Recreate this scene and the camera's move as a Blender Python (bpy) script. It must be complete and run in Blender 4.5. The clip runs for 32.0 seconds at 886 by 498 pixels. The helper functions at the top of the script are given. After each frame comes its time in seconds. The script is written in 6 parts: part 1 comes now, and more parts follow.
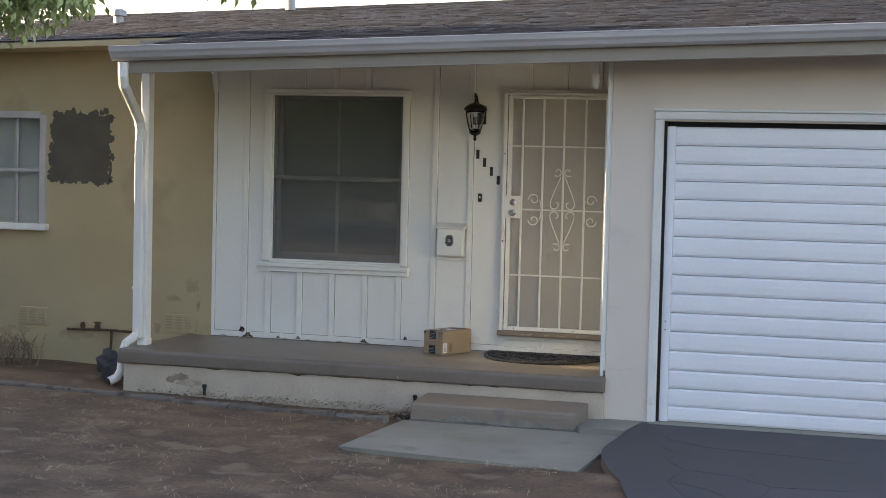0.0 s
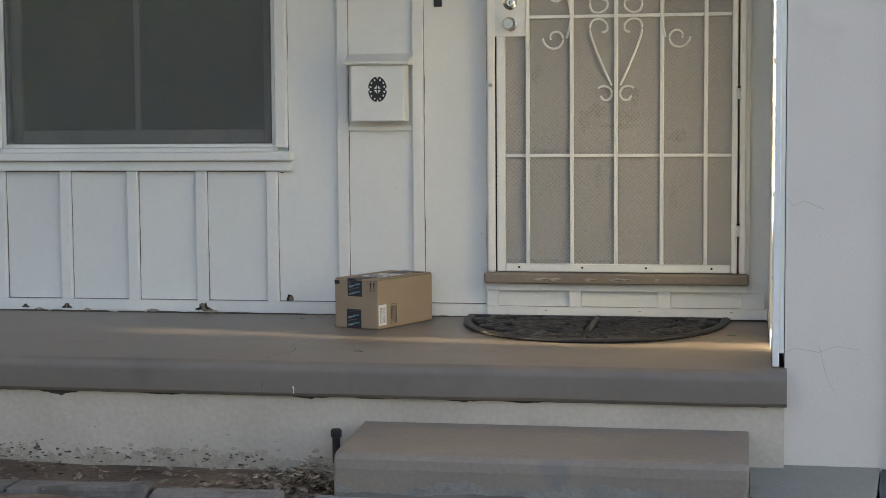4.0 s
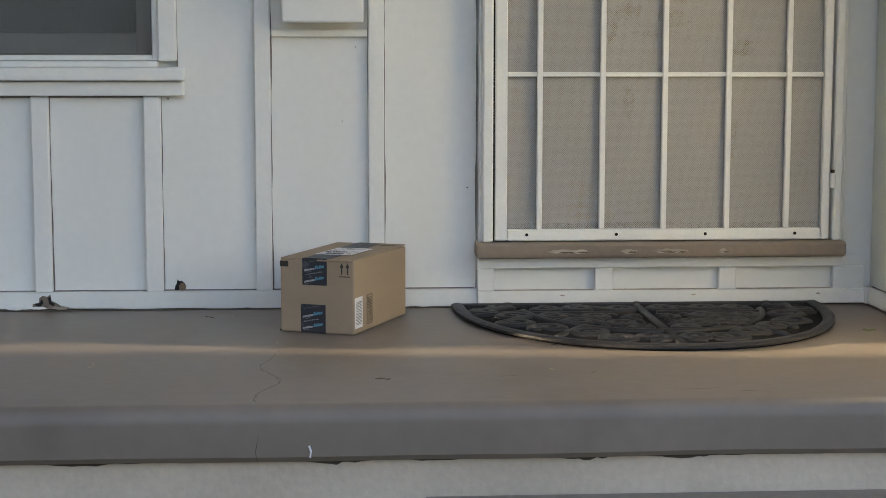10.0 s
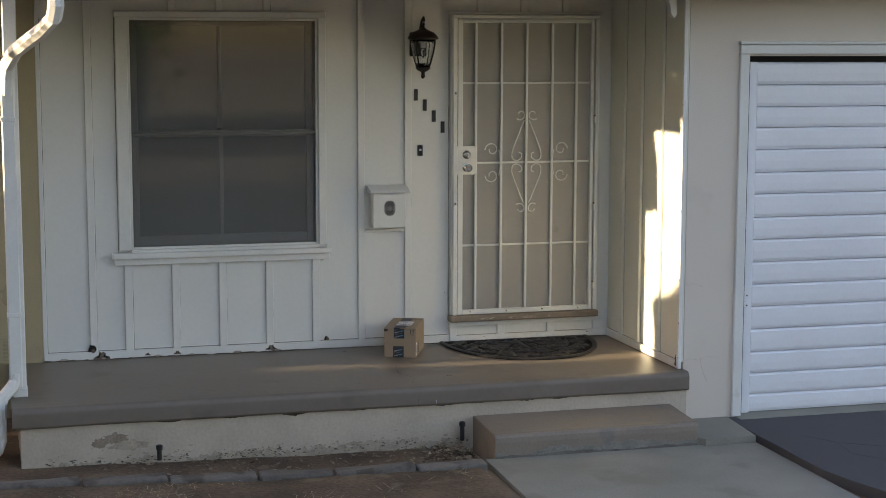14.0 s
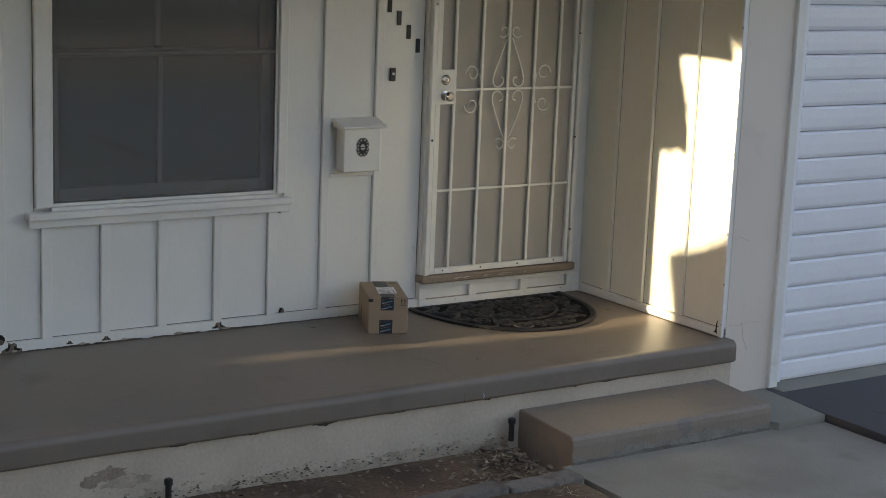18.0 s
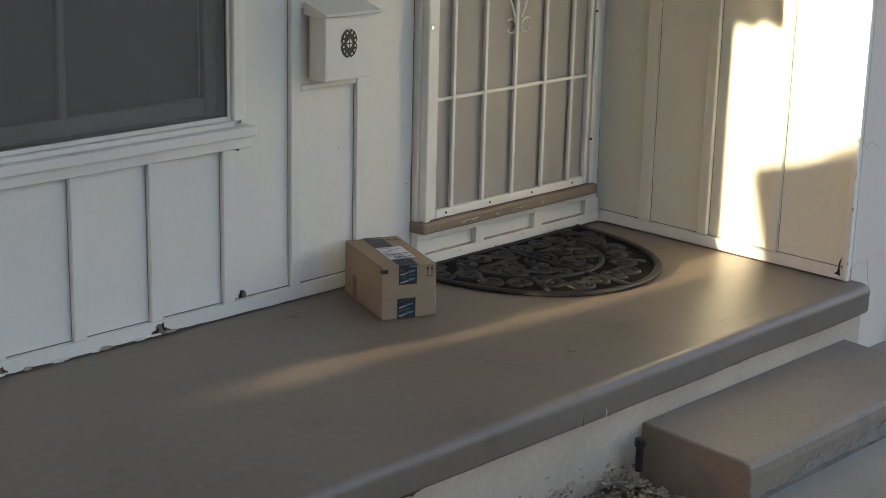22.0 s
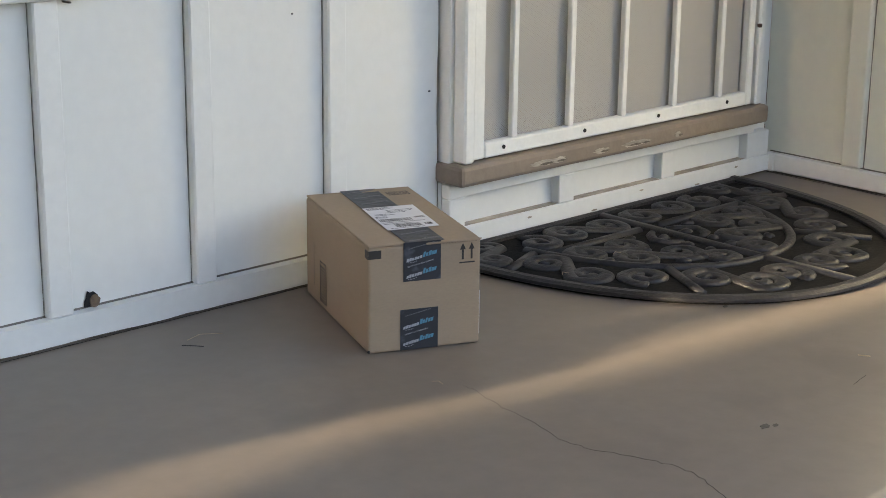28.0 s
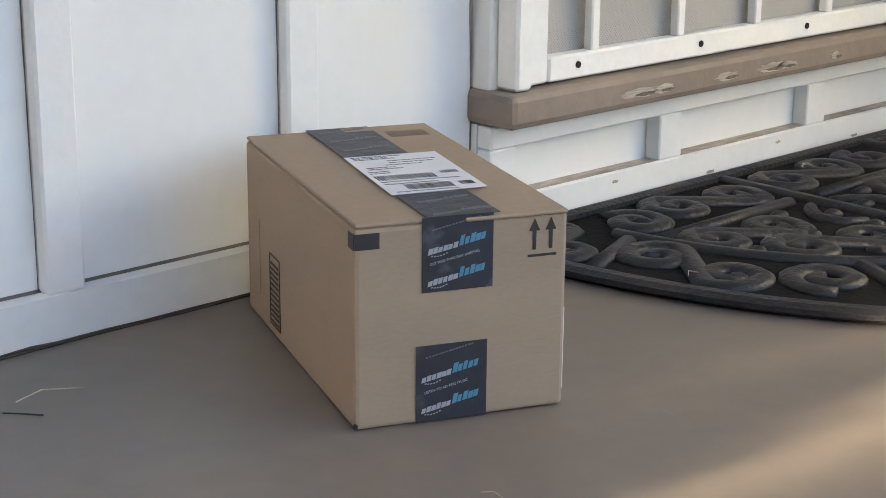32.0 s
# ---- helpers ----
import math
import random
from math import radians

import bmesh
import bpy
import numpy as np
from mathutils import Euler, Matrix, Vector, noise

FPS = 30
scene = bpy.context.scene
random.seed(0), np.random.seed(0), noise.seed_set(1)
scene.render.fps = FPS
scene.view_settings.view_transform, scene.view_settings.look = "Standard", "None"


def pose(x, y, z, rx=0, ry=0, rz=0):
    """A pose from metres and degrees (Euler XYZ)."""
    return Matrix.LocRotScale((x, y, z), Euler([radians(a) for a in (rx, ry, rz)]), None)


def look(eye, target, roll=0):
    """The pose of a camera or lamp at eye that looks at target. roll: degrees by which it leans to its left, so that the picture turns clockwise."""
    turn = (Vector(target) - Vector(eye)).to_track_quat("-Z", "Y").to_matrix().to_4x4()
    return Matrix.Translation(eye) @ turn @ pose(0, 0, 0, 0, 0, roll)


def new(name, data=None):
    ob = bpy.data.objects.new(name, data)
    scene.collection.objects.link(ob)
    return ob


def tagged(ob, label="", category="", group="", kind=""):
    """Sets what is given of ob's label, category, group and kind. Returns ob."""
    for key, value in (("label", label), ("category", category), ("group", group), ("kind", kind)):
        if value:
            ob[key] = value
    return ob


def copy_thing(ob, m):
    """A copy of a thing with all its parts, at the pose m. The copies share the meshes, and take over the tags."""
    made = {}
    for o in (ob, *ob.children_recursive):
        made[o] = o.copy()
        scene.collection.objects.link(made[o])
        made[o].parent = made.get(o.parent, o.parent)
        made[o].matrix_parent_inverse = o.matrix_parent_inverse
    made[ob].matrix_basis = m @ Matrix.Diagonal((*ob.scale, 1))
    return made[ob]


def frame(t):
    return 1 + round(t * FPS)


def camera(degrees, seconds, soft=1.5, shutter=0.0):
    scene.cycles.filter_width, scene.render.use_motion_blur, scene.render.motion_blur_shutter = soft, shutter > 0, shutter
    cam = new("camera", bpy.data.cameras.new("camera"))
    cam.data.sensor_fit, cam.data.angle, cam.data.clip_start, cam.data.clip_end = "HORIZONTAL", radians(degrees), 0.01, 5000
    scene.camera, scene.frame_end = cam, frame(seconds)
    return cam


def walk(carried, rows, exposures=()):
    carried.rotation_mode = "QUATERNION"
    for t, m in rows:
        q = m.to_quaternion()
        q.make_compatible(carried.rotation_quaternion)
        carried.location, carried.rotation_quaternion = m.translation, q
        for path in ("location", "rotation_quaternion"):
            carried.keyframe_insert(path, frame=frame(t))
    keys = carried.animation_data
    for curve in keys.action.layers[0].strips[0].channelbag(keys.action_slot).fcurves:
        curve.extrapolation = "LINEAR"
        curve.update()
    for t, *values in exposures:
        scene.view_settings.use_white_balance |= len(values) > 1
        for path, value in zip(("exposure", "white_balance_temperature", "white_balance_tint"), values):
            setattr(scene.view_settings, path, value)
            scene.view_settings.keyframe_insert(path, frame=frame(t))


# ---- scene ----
cam = camera(30.0, 32.0, soft=0.9)
PATH = [
    (0, (2.320, -12.895, 1.487), (1.745, -10.982, 1.387), 1.39),
    (0.5, (1.982, -11.940, 1.337), (1.410, -10.027, 1.229), 1.29),
    (1, (1.670, -10.849, 1.087), (1.105, -8.932, 1.008), 1.29),
    (1.5, (1.345, -9.921, 1.033), (0.802, -7.998, 0.958), 1.16),
    (2, (1.037, -9.193, 1.057), (0.540, -7.259, 0.959), 1.04),
    (2.5, (0.667, -8.539, 0.955), (0.231, -6.590, 0.859), 0.68),
    (4.5, (-0.314, -5.671, 0.739), (-0.638, -3.704, 0.569), -0.05),
    (5, (-0.577, -5.059, 0.684), (-0.843, -3.085, 0.514), 0.64),
    (5.5, (-0.747, -4.495, 0.597), (-0.983, -2.518, 0.408), 0.35),
    (6, (-0.863, -4.076, 0.520), (-1.097, -2.098, 0.342), 0.29),
    (6.5, (-0.939, -3.758, 0.486), (-1.165, -1.780, 0.294), -0.31),
    (7, (-1.053, -3.512, 0.452), (-1.233, -1.530, 0.258), 0.31),
    (7.5, (-1.113, -3.257, 0.428), (-1.251, -1.271, 0.246), 0.39),
    (8, (-1.158, -3.198, 0.419), (-1.244, -1.208, 0.239), 0.48),
    (8.5, (-1.204, -3.152, 0.413), (-1.261, -1.162, 0.227), 0.74),
    (9, (-1.257, -3.238, 0.438), (-1.267, -1.247, 0.247), 0.46),
    (9.5, (-1.341, -3.791, 0.540), (-1.314, -1.803, 0.323), 0.37),
    (10, (-1.441, -4.449, 0.672), (-1.313, -2.467, 0.443), 0.04),
    (10.5, (-1.527, -5.165, 0.865), (-1.364, -3.189, 0.605), -0.17),
    (11, (-1.770, -5.851, 0.972), (-1.534, -3.878, 0.739), -0.64),
    (11.5, (-1.984, -6.594, 1.122), (-1.725, -4.625, 0.882), -1.05),
    (12, (-2.354, -7.459, 1.347), (-2.043, -5.499, 1.094), -0.53),
    (12.5, (-2.758, -8.474, 1.574), (-2.381, -6.527, 1.315), -0.52),
    (13, (-3.052, -9.417, 1.697), (-2.645, -7.473, 1.458), -0.09),
    (13.5, (-3.549, -10.231, 1.955), (-3.080, -8.303, 1.707), -0.03),
    (15.5, (-4.481, -8.954, 1.943), (-3.780, -7.099, 1.680), 1.29),
    (16, (-4.769, -8.669, 1.949), (-3.998, -6.845, 1.666), 1.36),
    (16.5, (-5.161, -8.327, 2.017), (-4.263, -6.568, 1.704), 1.35),
    (17, (-5.416, -7.785, 2.002), (-4.418, -6.085, 1.664), 1.85),
    (17.5, (-5.487, -7.457, 2.005), (-4.408, -5.783, 1.634), 1.50),
    (18, (-5.670, -7.197, 2.017), (-4.586, -5.562, 1.628), 2.29),
    (18.5, (-5.958, -6.999, 2.106), (-4.803, -5.419, 1.696), 2.98),
    (19, (-6.077, -6.756, 2.153), (-4.867, -5.225, 1.719), 3.44),
    (19.5, (-6.007, -6.339, 2.177), (-4.754, -4.850, 1.716), 3.08),
    (20, (-6.011, -6.031, 2.157), (-4.736, -4.567, 1.675), 3.09),
    (20.5, (-6.079, -5.625, 2.166), (-4.754, -4.215, 1.660), 3.70),
    (21, (-6.021, -5.217, 2.063), (-4.644, -3.859, 1.554), 3.37),
    (21.5, (-5.670, -4.725, 1.876), (-4.278, -3.379, 1.372), 2.38),
    (22, (-5.243, -4.163, 1.730), (-3.851, -2.833, 1.190), 1.38),
    (22.5, (-4.971, -3.793, 1.626), (-3.580, -2.475, 1.056), 0.86),
    (23, (-4.903, -3.547, 1.559), (-3.478, -2.262, 0.995), 0.97),
    (23.5, (-4.842, -3.349, 1.511), (-3.374, -2.109, 0.956), 0.66),
    (24, (-4.689, -3.151, 1.427), (-3.207, -1.923, 0.885), 0.55),
    (24.5, (-4.526, -2.999, 1.364), (-3.042, -1.776, 0.815), 1.32),
    (25, (-4.350, -2.859, 1.305), (-2.875, -1.629, 0.746), 1.53),
    (25.5, (-4.172, -2.767, 1.226), (-2.712, -1.515, 0.676), 1.02),
    (27.5, (-3.408, -2.457, 0.968), (-2.074, -1.071, 0.423), 0.68),
    (28, (-3.259, -2.327, 0.915), (-1.933, -0.933, 0.365), 0.62),
    (28.5, (-3.128, -2.188, 0.862), (-1.799, -0.801, 0.302), 0.66),
    (29, (-3.006, -2.064, 0.819), (-1.693, -0.669, 0.245), 0.70),
    (29.5, (-2.897, -1.945, 0.780), (-1.583, -0.552, 0.202), 1.09),
    (30, (-2.761, -1.799, 0.704), (-1.444, -0.402, 0.145), 0.80),
    (30.5, (-2.671, -1.688, 0.664), (-1.353, -0.295, 0.095), 0.65),
    (31, (-2.598, -1.581, 0.622), (-1.272, -0.193, 0.062), 0.90),
    (31.5, (-2.519, -1.479, 0.582), (-1.180, -0.097, 0.035), 0.77),
    (32, (-2.442, -1.392, 0.553), (-1.113, -0.007, -0.010), 0.60),
]
EXPOSURE = [(0, 2.12, 6850, 29), (1, 2.10, 6850, 29), (2, 2.20, 6800, 28), (5, 2.28, 7000, 28), (7, 2.40, 6750, 28), (9, 2.40, 6750, 28), (10, 2.36, 6850, 28), (12, 2.33, 7000, 28), (13, 2.08, 7000, 28),
            (16, 1.70, 7000, 28), (21, 1.62, 7000, 28), (22, 1.96, 7000, 28), (23, 2.47, 7000, 28), (25, 2.52, 7050, 27), (28, 2.78, 6700, 28), (30, 2.93, 6600, 29), (32, 3.10, 6600, 30)]
walk(cam, [(t, look(eye, target, roll)) for t, eye, target, roll in PATH], EXPOSURE)

# ---- light: low evening sun from behind the far end of the house, clear sky ----
SUN_EL, SUN_YAW = 8.8, 5.6
world = bpy.data.worlds.new("sky")
scene.world = world
world.use_nodes = True
wn = world.node_tree
sky = wn.nodes.new("ShaderNodeTexSky")
sky.sky_type = "NISHITA"
sky.sun_disc = False
sky.sun_elevation = radians(SUN_EL)
sky.sun_rotation = radians(-90 + SUN_YAW)
sky.air_density, sky.dust_density, sky.ozone_density = 1.0, 1.5, 1.0
wn.links.new(sky.outputs[0], wn.nodes["Background"].inputs[0])
wn.nodes["Background"].inputs[1].default_value = 0.15
sun = new("sun", bpy.data.lights.new("sun", "SUN"))
sun.data.energy, sun.data.angle, sun.data.color = 5.0, radians(0.42), (1.0, 0.91, 0.58)
SUN_WAY = Vector((math.cos(radians(SUN_YAW)), -math.sin(radians(SUN_YAW)), -math.tan(radians(SUN_EL))))
sun.matrix_world = look((0, 0, 8), Vector((0, 0, 8)) + SUN_WAY)


# ---- materials ----
def mat(name, col, rough=0.6, var=0.12, scale=3.0, fine=70.0, bump=0.15, dirt=None, dirt_at=0.62, dirt_scale=2.0, metal=0.0, rand=0.0, stretch=None, spec=0.5):
    """A painted, stony or woody surface: base colour with broad and fine variation, optional stains, fine relief."""
    m = bpy.data.materials.new(name)
    m.use_nodes = True
    t = m.node_tree
    b = t.nodes["Principled BSDF"]
    b.inputs["Roughness"].default_value = rough
    b.inputs["Metallic"].default_value = metal
    b.inputs["Specular IOR Level"].default_value = spec
    geo = t.nodes.new("ShaderNodeNewGeometry")
    src = geo.outputs["Position"]
    if stretch:
        mp = t.nodes.new("ShaderNodeMapping")
        mp.inputs["Scale"].default_value = stretch
        t.links.new(src, mp.inputs["Vector"])
        src = mp.outputs["Vector"]

    def noise_node(sc, detail=4.0):
        n = t.nodes.new("ShaderNodeTexNoise")
        n.inputs["Scale"].default_value = sc
        n.inputs["Detail"].default_value = detail
        t.links.new(src, n.inputs["Vector"])
        return n

    def blend(fac, a, c, kind="MIX"):
        x = t.nodes.new("ShaderNodeMix")
        x.data_type, x.blend_type = "RGBA", kind
        for socket, value in ((x.inputs["Factor"], fac), (x.inputs["A"], a), (x.inputs["B"], c)):
            if hasattr(value, "links"):
                t.links.new(value, socket)
            else:
                socket.default_value = value
        return x.outputs["Result"]

    lo = [max(0, c * (1 - var)) for c in col] + [1]
    hi = [min(1, c * (1 + var)) for c in col] + [1]
    n1, n2 = noise_node(scale), noise_node(fine, 3.0)
    r1 = t.nodes.new("ShaderNodeMapRange")
    r1.inputs["From Min"].default_value, r1.inputs["From Max"].default_value = 0.3, 0.7
    t.links.new(n1.outputs["Fac"], r1.inputs["Value"])
    c1 = blend(r1.outputs["Result"], lo, hi)
    r2 = t.nodes.new("ShaderNodeMapRange")
    r2.inputs["From Min"].default_value, r2.inputs["From Max"].default_value = 0.25, 0.75
    r2.inputs["To Min"].default_value, r2.inputs["To Max"].default_value = 1 - var * 0.7, 1 + var * 0.7
    t.links.new(n2.outputs["Fac"], r2.inputs["Value"])
    c2 = blend(1.0, c1, r2.outputs["Result"], "MULTIPLY")
    if rand:
        oi = t.nodes.new("ShaderNodeObjectInfo")
        r3 = t.nodes.new("ShaderNodeMapRange")
        r3.inputs["To Min"].default_value, r3.inputs["To Max"].default_value = 1 - rand, 1 + rand
        both = t.nodes.new("ShaderNodeMath")
        both.operation = "ADD"
        t.links.new(oi.outputs["Random"], both.inputs[0])
        t.links.new(geo.outputs["Random Per Island"], both.inputs[1])
        wrap = t.nodes.new("ShaderNodeMath")
        wrap.operation = "FRACT"
        t.links.new(both.outputs[0], wrap.inputs[0])
        t.links.new(wrap.outputs[0], r3.inputs["Value"])
        c2 = blend(1.0, c2, r3.outputs["Result"], "MULTIPLY")
    if dirt:
        n3 = noise_node(dirt_scale, 8.0)
        r4 = t.nodes.new("ShaderNodeMapRange")
        r4.inputs["From Min"].default_value, r4.inputs["From Max"].default_value = dirt_at, dirt_at + 0.08
        t.links.new(n3.outputs["Fac"], r4.inputs["Value"])
        c2 = blend(r4.outputs["Result"], c2, [*dirt, 1])
    t.links.new(c2, b.inputs["Base Color"])
    r5 = t.nodes.new("ShaderNodeMapRange")
    r5.inputs["To Min"].default_value, r5.inputs["To Max"].default_value = max(0.03, rough - 0.12), min(1, rough + 0.12)
    t.links.new(n1.outputs["Fac"], r5.inputs["Value"])
    t.links.new(r5.outputs["Result"], b.inputs["Roughness"])
    if bump:
        bp = t.nodes.new("ShaderNodeBump")
        bp.inputs["Strength"].default_value = bump
        bp.inputs["Distance"].default_value = 0.006
        t.links.new(n2.outputs["Fac"], bp.inputs["Height"])
        t.links.new(bp.outputs["Normal"], b.inputs["Normal"])
    return m


M_WHITE = mat("white_paint", (0.775, 0.78, 0.75), 0.5, 0.03, 1.6, 40, 0.06, (0.78, 0.77, 0.72), 0.66, 2.2)
# side wall's white paint, with the olive cast of its light put into the colour
M_WHITE_OLIVE = mat("white_paint_olive_cast", (0.75, 0.755, 0.665), 0.5, 0.03, 1.6, 40, 0.06, (0.75, 0.745, 0.64), 0.66, 2.2)
M_TRIM = mat("white_trim_paint", (0.785, 0.79, 0.76), 0.45, 0.04, 3.0, 50, 0.12, (0.70, 0.68, 0.61), 0.71, 7.0)
M_CHIP_SHADE = mat("weathered_wood_and_shade", (0.16, 0.13, 0.10), 0.9, 0.3, 20, 120, 0.4)
M_STUCCO = mat("beige_stucco", (0.74, 0.665, 0.58), 0.9, 0.05, 1.2, 170, 0.2, (0.68, 0.60, 0.52), 0.64, 1.6)
M_YELLOW = mat("yellow_stucco", (0.43, 0.36, 0.225), 0.9, 0.07, 1.0, 170, 0.25, (0.36, 0.30, 0.19), 0.60, 1.3)
M_BASE = mat("cream_foundation_stucco", (0.53, 0.455, 0.365), 0.9, 0.1, 4.0, 60, 0.3, (0.48, 0.41, 0.32), 0.66, 5.0)
M_FLOOR = mat("brown_porch_paint", (0.192, 0.159, 0.129), 0.40, 0.09, 1.5, 25, 0.06, (0.158, 0.131, 0.107), 0.60, 2.6, spec=0.4)
M_STEP = mat("worn_brown_step_paint", (0.235, 0.192, 0.152), 0.6, 0.1, 3.0, 60, 0.3, (0.19, 0.17, 0.15), 0.60, 5.0)
M_SILL = mat("tan_sill_paint", (0.24, 0.19, 0.15), 0.6, 0.1, 6.0, 60, 0.2)
M_CONCRETE = mat("grey_concrete", (0.265, 0.256, 0.215), 0.85, 0.14, 2.0, 110, 0.4, (0.225, 0.217, 0.18), 0.58, 2.5)
M_BARE = mat("bare_step_concrete", (0.225, 0.215, 0.19), 0.9, 0.18, 8.0, 80, 0.5, (0.18, 0.165, 0.14), 0.58, 9.0)
M_KERB = mat("weathered_kerb", (0.155, 0.140, 0.122), 0.9, 0.2, 5.0, 70, 0.7, (0.10, 0.085, 0.07), 0.55, 6.0, rand=0.12)
M_SOIL = mat("dry_soil", (0.122, 0.080, 0.049), 0.95, 0.42, 2.6, 45, 1.0, (0.185, 0.135, 0.088), 0.57, 3.4)
M_ASPHALT = mat("sealed_asphalt", (0.060, 0.060, 0.066), 0.75, 0.18, 2.0, 160, 0.5, (0.08, 0.078, 0.078), 0.62, 1.5)
M_ASPHALT2 = mat("crack_filler", (0.03, 0.03, 0.032), 0.6, 0.1, 5, 60, 0.1)
M_GARAGE = mat("white_garage_steel", (0.86, 0.88, 0.92), 0.4, 0.03, 2.0, 60, 0.05, (0.74, 0.76, 0.78), 0.68, 2.0)
M_SHINGLE = mat("grey_brown_shingle", (0.022, 0.020, 0.020), 0.95, 0.4, 8.0, 120, 0.9, (0.055, 0.048, 0.042), 0.64, 14.0, rand=0.75, spec=0.08)
M_GUTTER = mat("grey_white_gutter_paint", (0.47, 0.455, 0.455), 0.5, 0.05, 3.0, 40, 0.08, (0.42, 0.40, 0.38), 0.68, 5.0)
M_SOFFIT = mat("beige_soffit_paint", (0.33, 0.295, 0.25), 0.7, 0.06, 3.0, 40, 0.1)
M_IRON = mat("white_painted_iron", (0.82, 0.825, 0.79), 0.45, 0.04, 12.0, 90, 0.1, (0.62, 0.57, 0.48), 0.80, 18.0)
M_INNER = mat("beige_inner_door_paint", (0.325, 0.305, 0.27), 0.7, 0.10, 3.0, 40, 0.05, (0.33, 0.225, 0.115), 0.58, 3.6)
M_BRONZE = mat("dark_bronze", (0.035, 0.028, 0.026), 0.45, 0.2, 15, 90, 0.15, metal=0.6)
M_BLACK = mat("black_metal_and_shade", (0.02, 0.02, 0.02), 0.5, 0.15, 20, 90, 0.1)
M_CHROME = mat("satin_nickel", (0.62, 0.62, 0.60), 0.25, 0.05, 20, 90, 0.02, metal=1.0)
# darker copy of the mat's rubber, for the shade between the scrolls
M_RUBBER_SHADED = mat("black_rubber_shaded", (0.010, 0.0095, 0.0095), 0.85, 0.2, 9, 130, 0.3, spec=0.12)
M_RUBBER = mat("black_rubber", (0.023, 0.0225, 0.0245), 0.47, 0.25, 9, 130, 0.35, (0.030, 0.029, 0.030), 0.62, 9.0, spec=0.36)
M_CARD = mat("brown_cardboard", (0.325, 0.245, 0.168), 0.8, 0.06, 5.0, 130, 0.04, (0.305, 0.228, 0.154), 0.62, 7.0, stretch=(1, 1, 3))
M_TAPE = mat("navy_packing_tape", (0.020, 0.023, 0.031), 0.5, 0.15, 25, 60, 0.25, (0.06, 0.07, 0.085), 0.62, 30.0)
M_INK = mat("black_ink", (0.025, 0.022, 0.02), 0.6, 0.1, 20, 80, 0.0)
M_PAPER = mat("white_paper", (0.70, 0.70, 0.72), 0.5, 0.04, 10, 80, 0.05)
M_GREYINK = mat("grey_print", (0.13, 0.14, 0.15), 0.6, 0.1, 20, 80, 0.0)
M_PALE = mat("pale_print", (0.34, 0.36, 0.38), 0.5, 0.05, 20, 80, 0.0)
M_BLUEINK = mat("light_blue_print", (0.06, 0.24, 0.35), 0.5, 0.05, 20, 80, 0.0)
M_FLAKE = mat("bare_foundation_plaster", (0.42, 0.35, 0.27), 0.95, 0.25, 14, 100, 0.5, (0.44, 0.38, 0.30), 0.56, 22.0)
M_SEAM = mat("dark_seam", (0.16, 0.145, 0.125), 0.9, 0.3, 5, 40, 0.0)
M_DARKGAP = mat("dark_gap", (0.012, 0.011, 0.010), 0.9, 0.2, 20, 80, 0.0)
M_CRACK = mat("crack_dirt", (0.06, 0.048, 0.038), 0.95, 0.2, 30, 90, 0.0)
M_LITTER = mat("dead_leaves", (0.20, 0.155, 0.105), 0.85, 0.4, 30, 90, 0.2, rand=0.3)
M_PALELEAF = mat("pale_dead_leaves", (0.36, 0.29, 0.20), 0.85, 0.45, 25, 90, 0.2)
M_STRAW = mat("dry_grass", (0.48, 0.385, 0.265), 0.85, 0.4, 12, 60, 0.0)
M_LEAF = mat("green_leaf", (0.17, 0.25, 0.07), 0.55, 0.3, 6, 50, 0.0)
# lighter copy of green_leaf, with sunlight put into its colour
M_BRIGHTLEAF = mat("sunlit_green_leaf", (0.36, 0.43, 0.17), 0.45, 0.3, 6, 50, 0.0)
M_STAIN = mat("brown_damp_stain", (0.28, 0.225, 0.17), 0.95, 0.25, 10, 100, 0.4)
M_BAREWOOD = mat("bare_pale_wood", (0.40, 0.35, 0.29), 0.9, 0.3, 30, 120, 0.4, stretch=(0.3, 1, 3))
M_SHEER = mat("curtain_lightened_for_reflection", (0.72, 0.72, 0.68), 0.9, 0.06, 4, 60, 0.1)
M_DARKSASH = mat("dull_dark_sash_metal", (0.15, 0.145, 0.135), 0.5, 0.1, 8, 60, 0.1)
M_ROTWOOD = mat("brown_rotten_wood", (0.17, 0.115, 0.075), 0.9, 0.3, 40, 140, 0.5)
M_DOORSTAIN = mat("brown_door_stain", (0.22, 0.17, 0.105), 0.8, 0.3, 9, 40, 0.0, (0.30, 0.285, 0.255), 0.52, 14.0)
M_YSTAIN = mat("stained_yellow_stucco", (0.35, 0.29, 0.185), 0.9, 0.15, 6.0, 170, 0.25, (0.43, 0.36, 0.225), 0.52, 9.0)
M_HAIRLINE = mat("hairline_crack", (0.56, 0.50, 0.43), 0.9, 0.1, 9, 60, 0.0)
M_BARK = mat("grey_bark", (0.14, 0.11, 0.085), 0.95, 0.25, 6, 60, 0.8)
M_PATCH = mat("dark_patch_paint", (0.105, 0.095, 0.075), 0.9, 0.15, 5, 130, 0.5)
M_CURTAIN = mat("dull_blind", (0.165, 0.17, 0.165), 0.9, 0.05, 2, 60, 0.1)
M_FRAME = mat("grey_sash_paint", (0.26, 0.255, 0.24), 0.6, 0.08, 5, 60, 0.1)
M_RUST = mat("rusty_pipe", (0.085, 0.05, 0.035), 0.85, 0.3, 25, 120, 0.4)
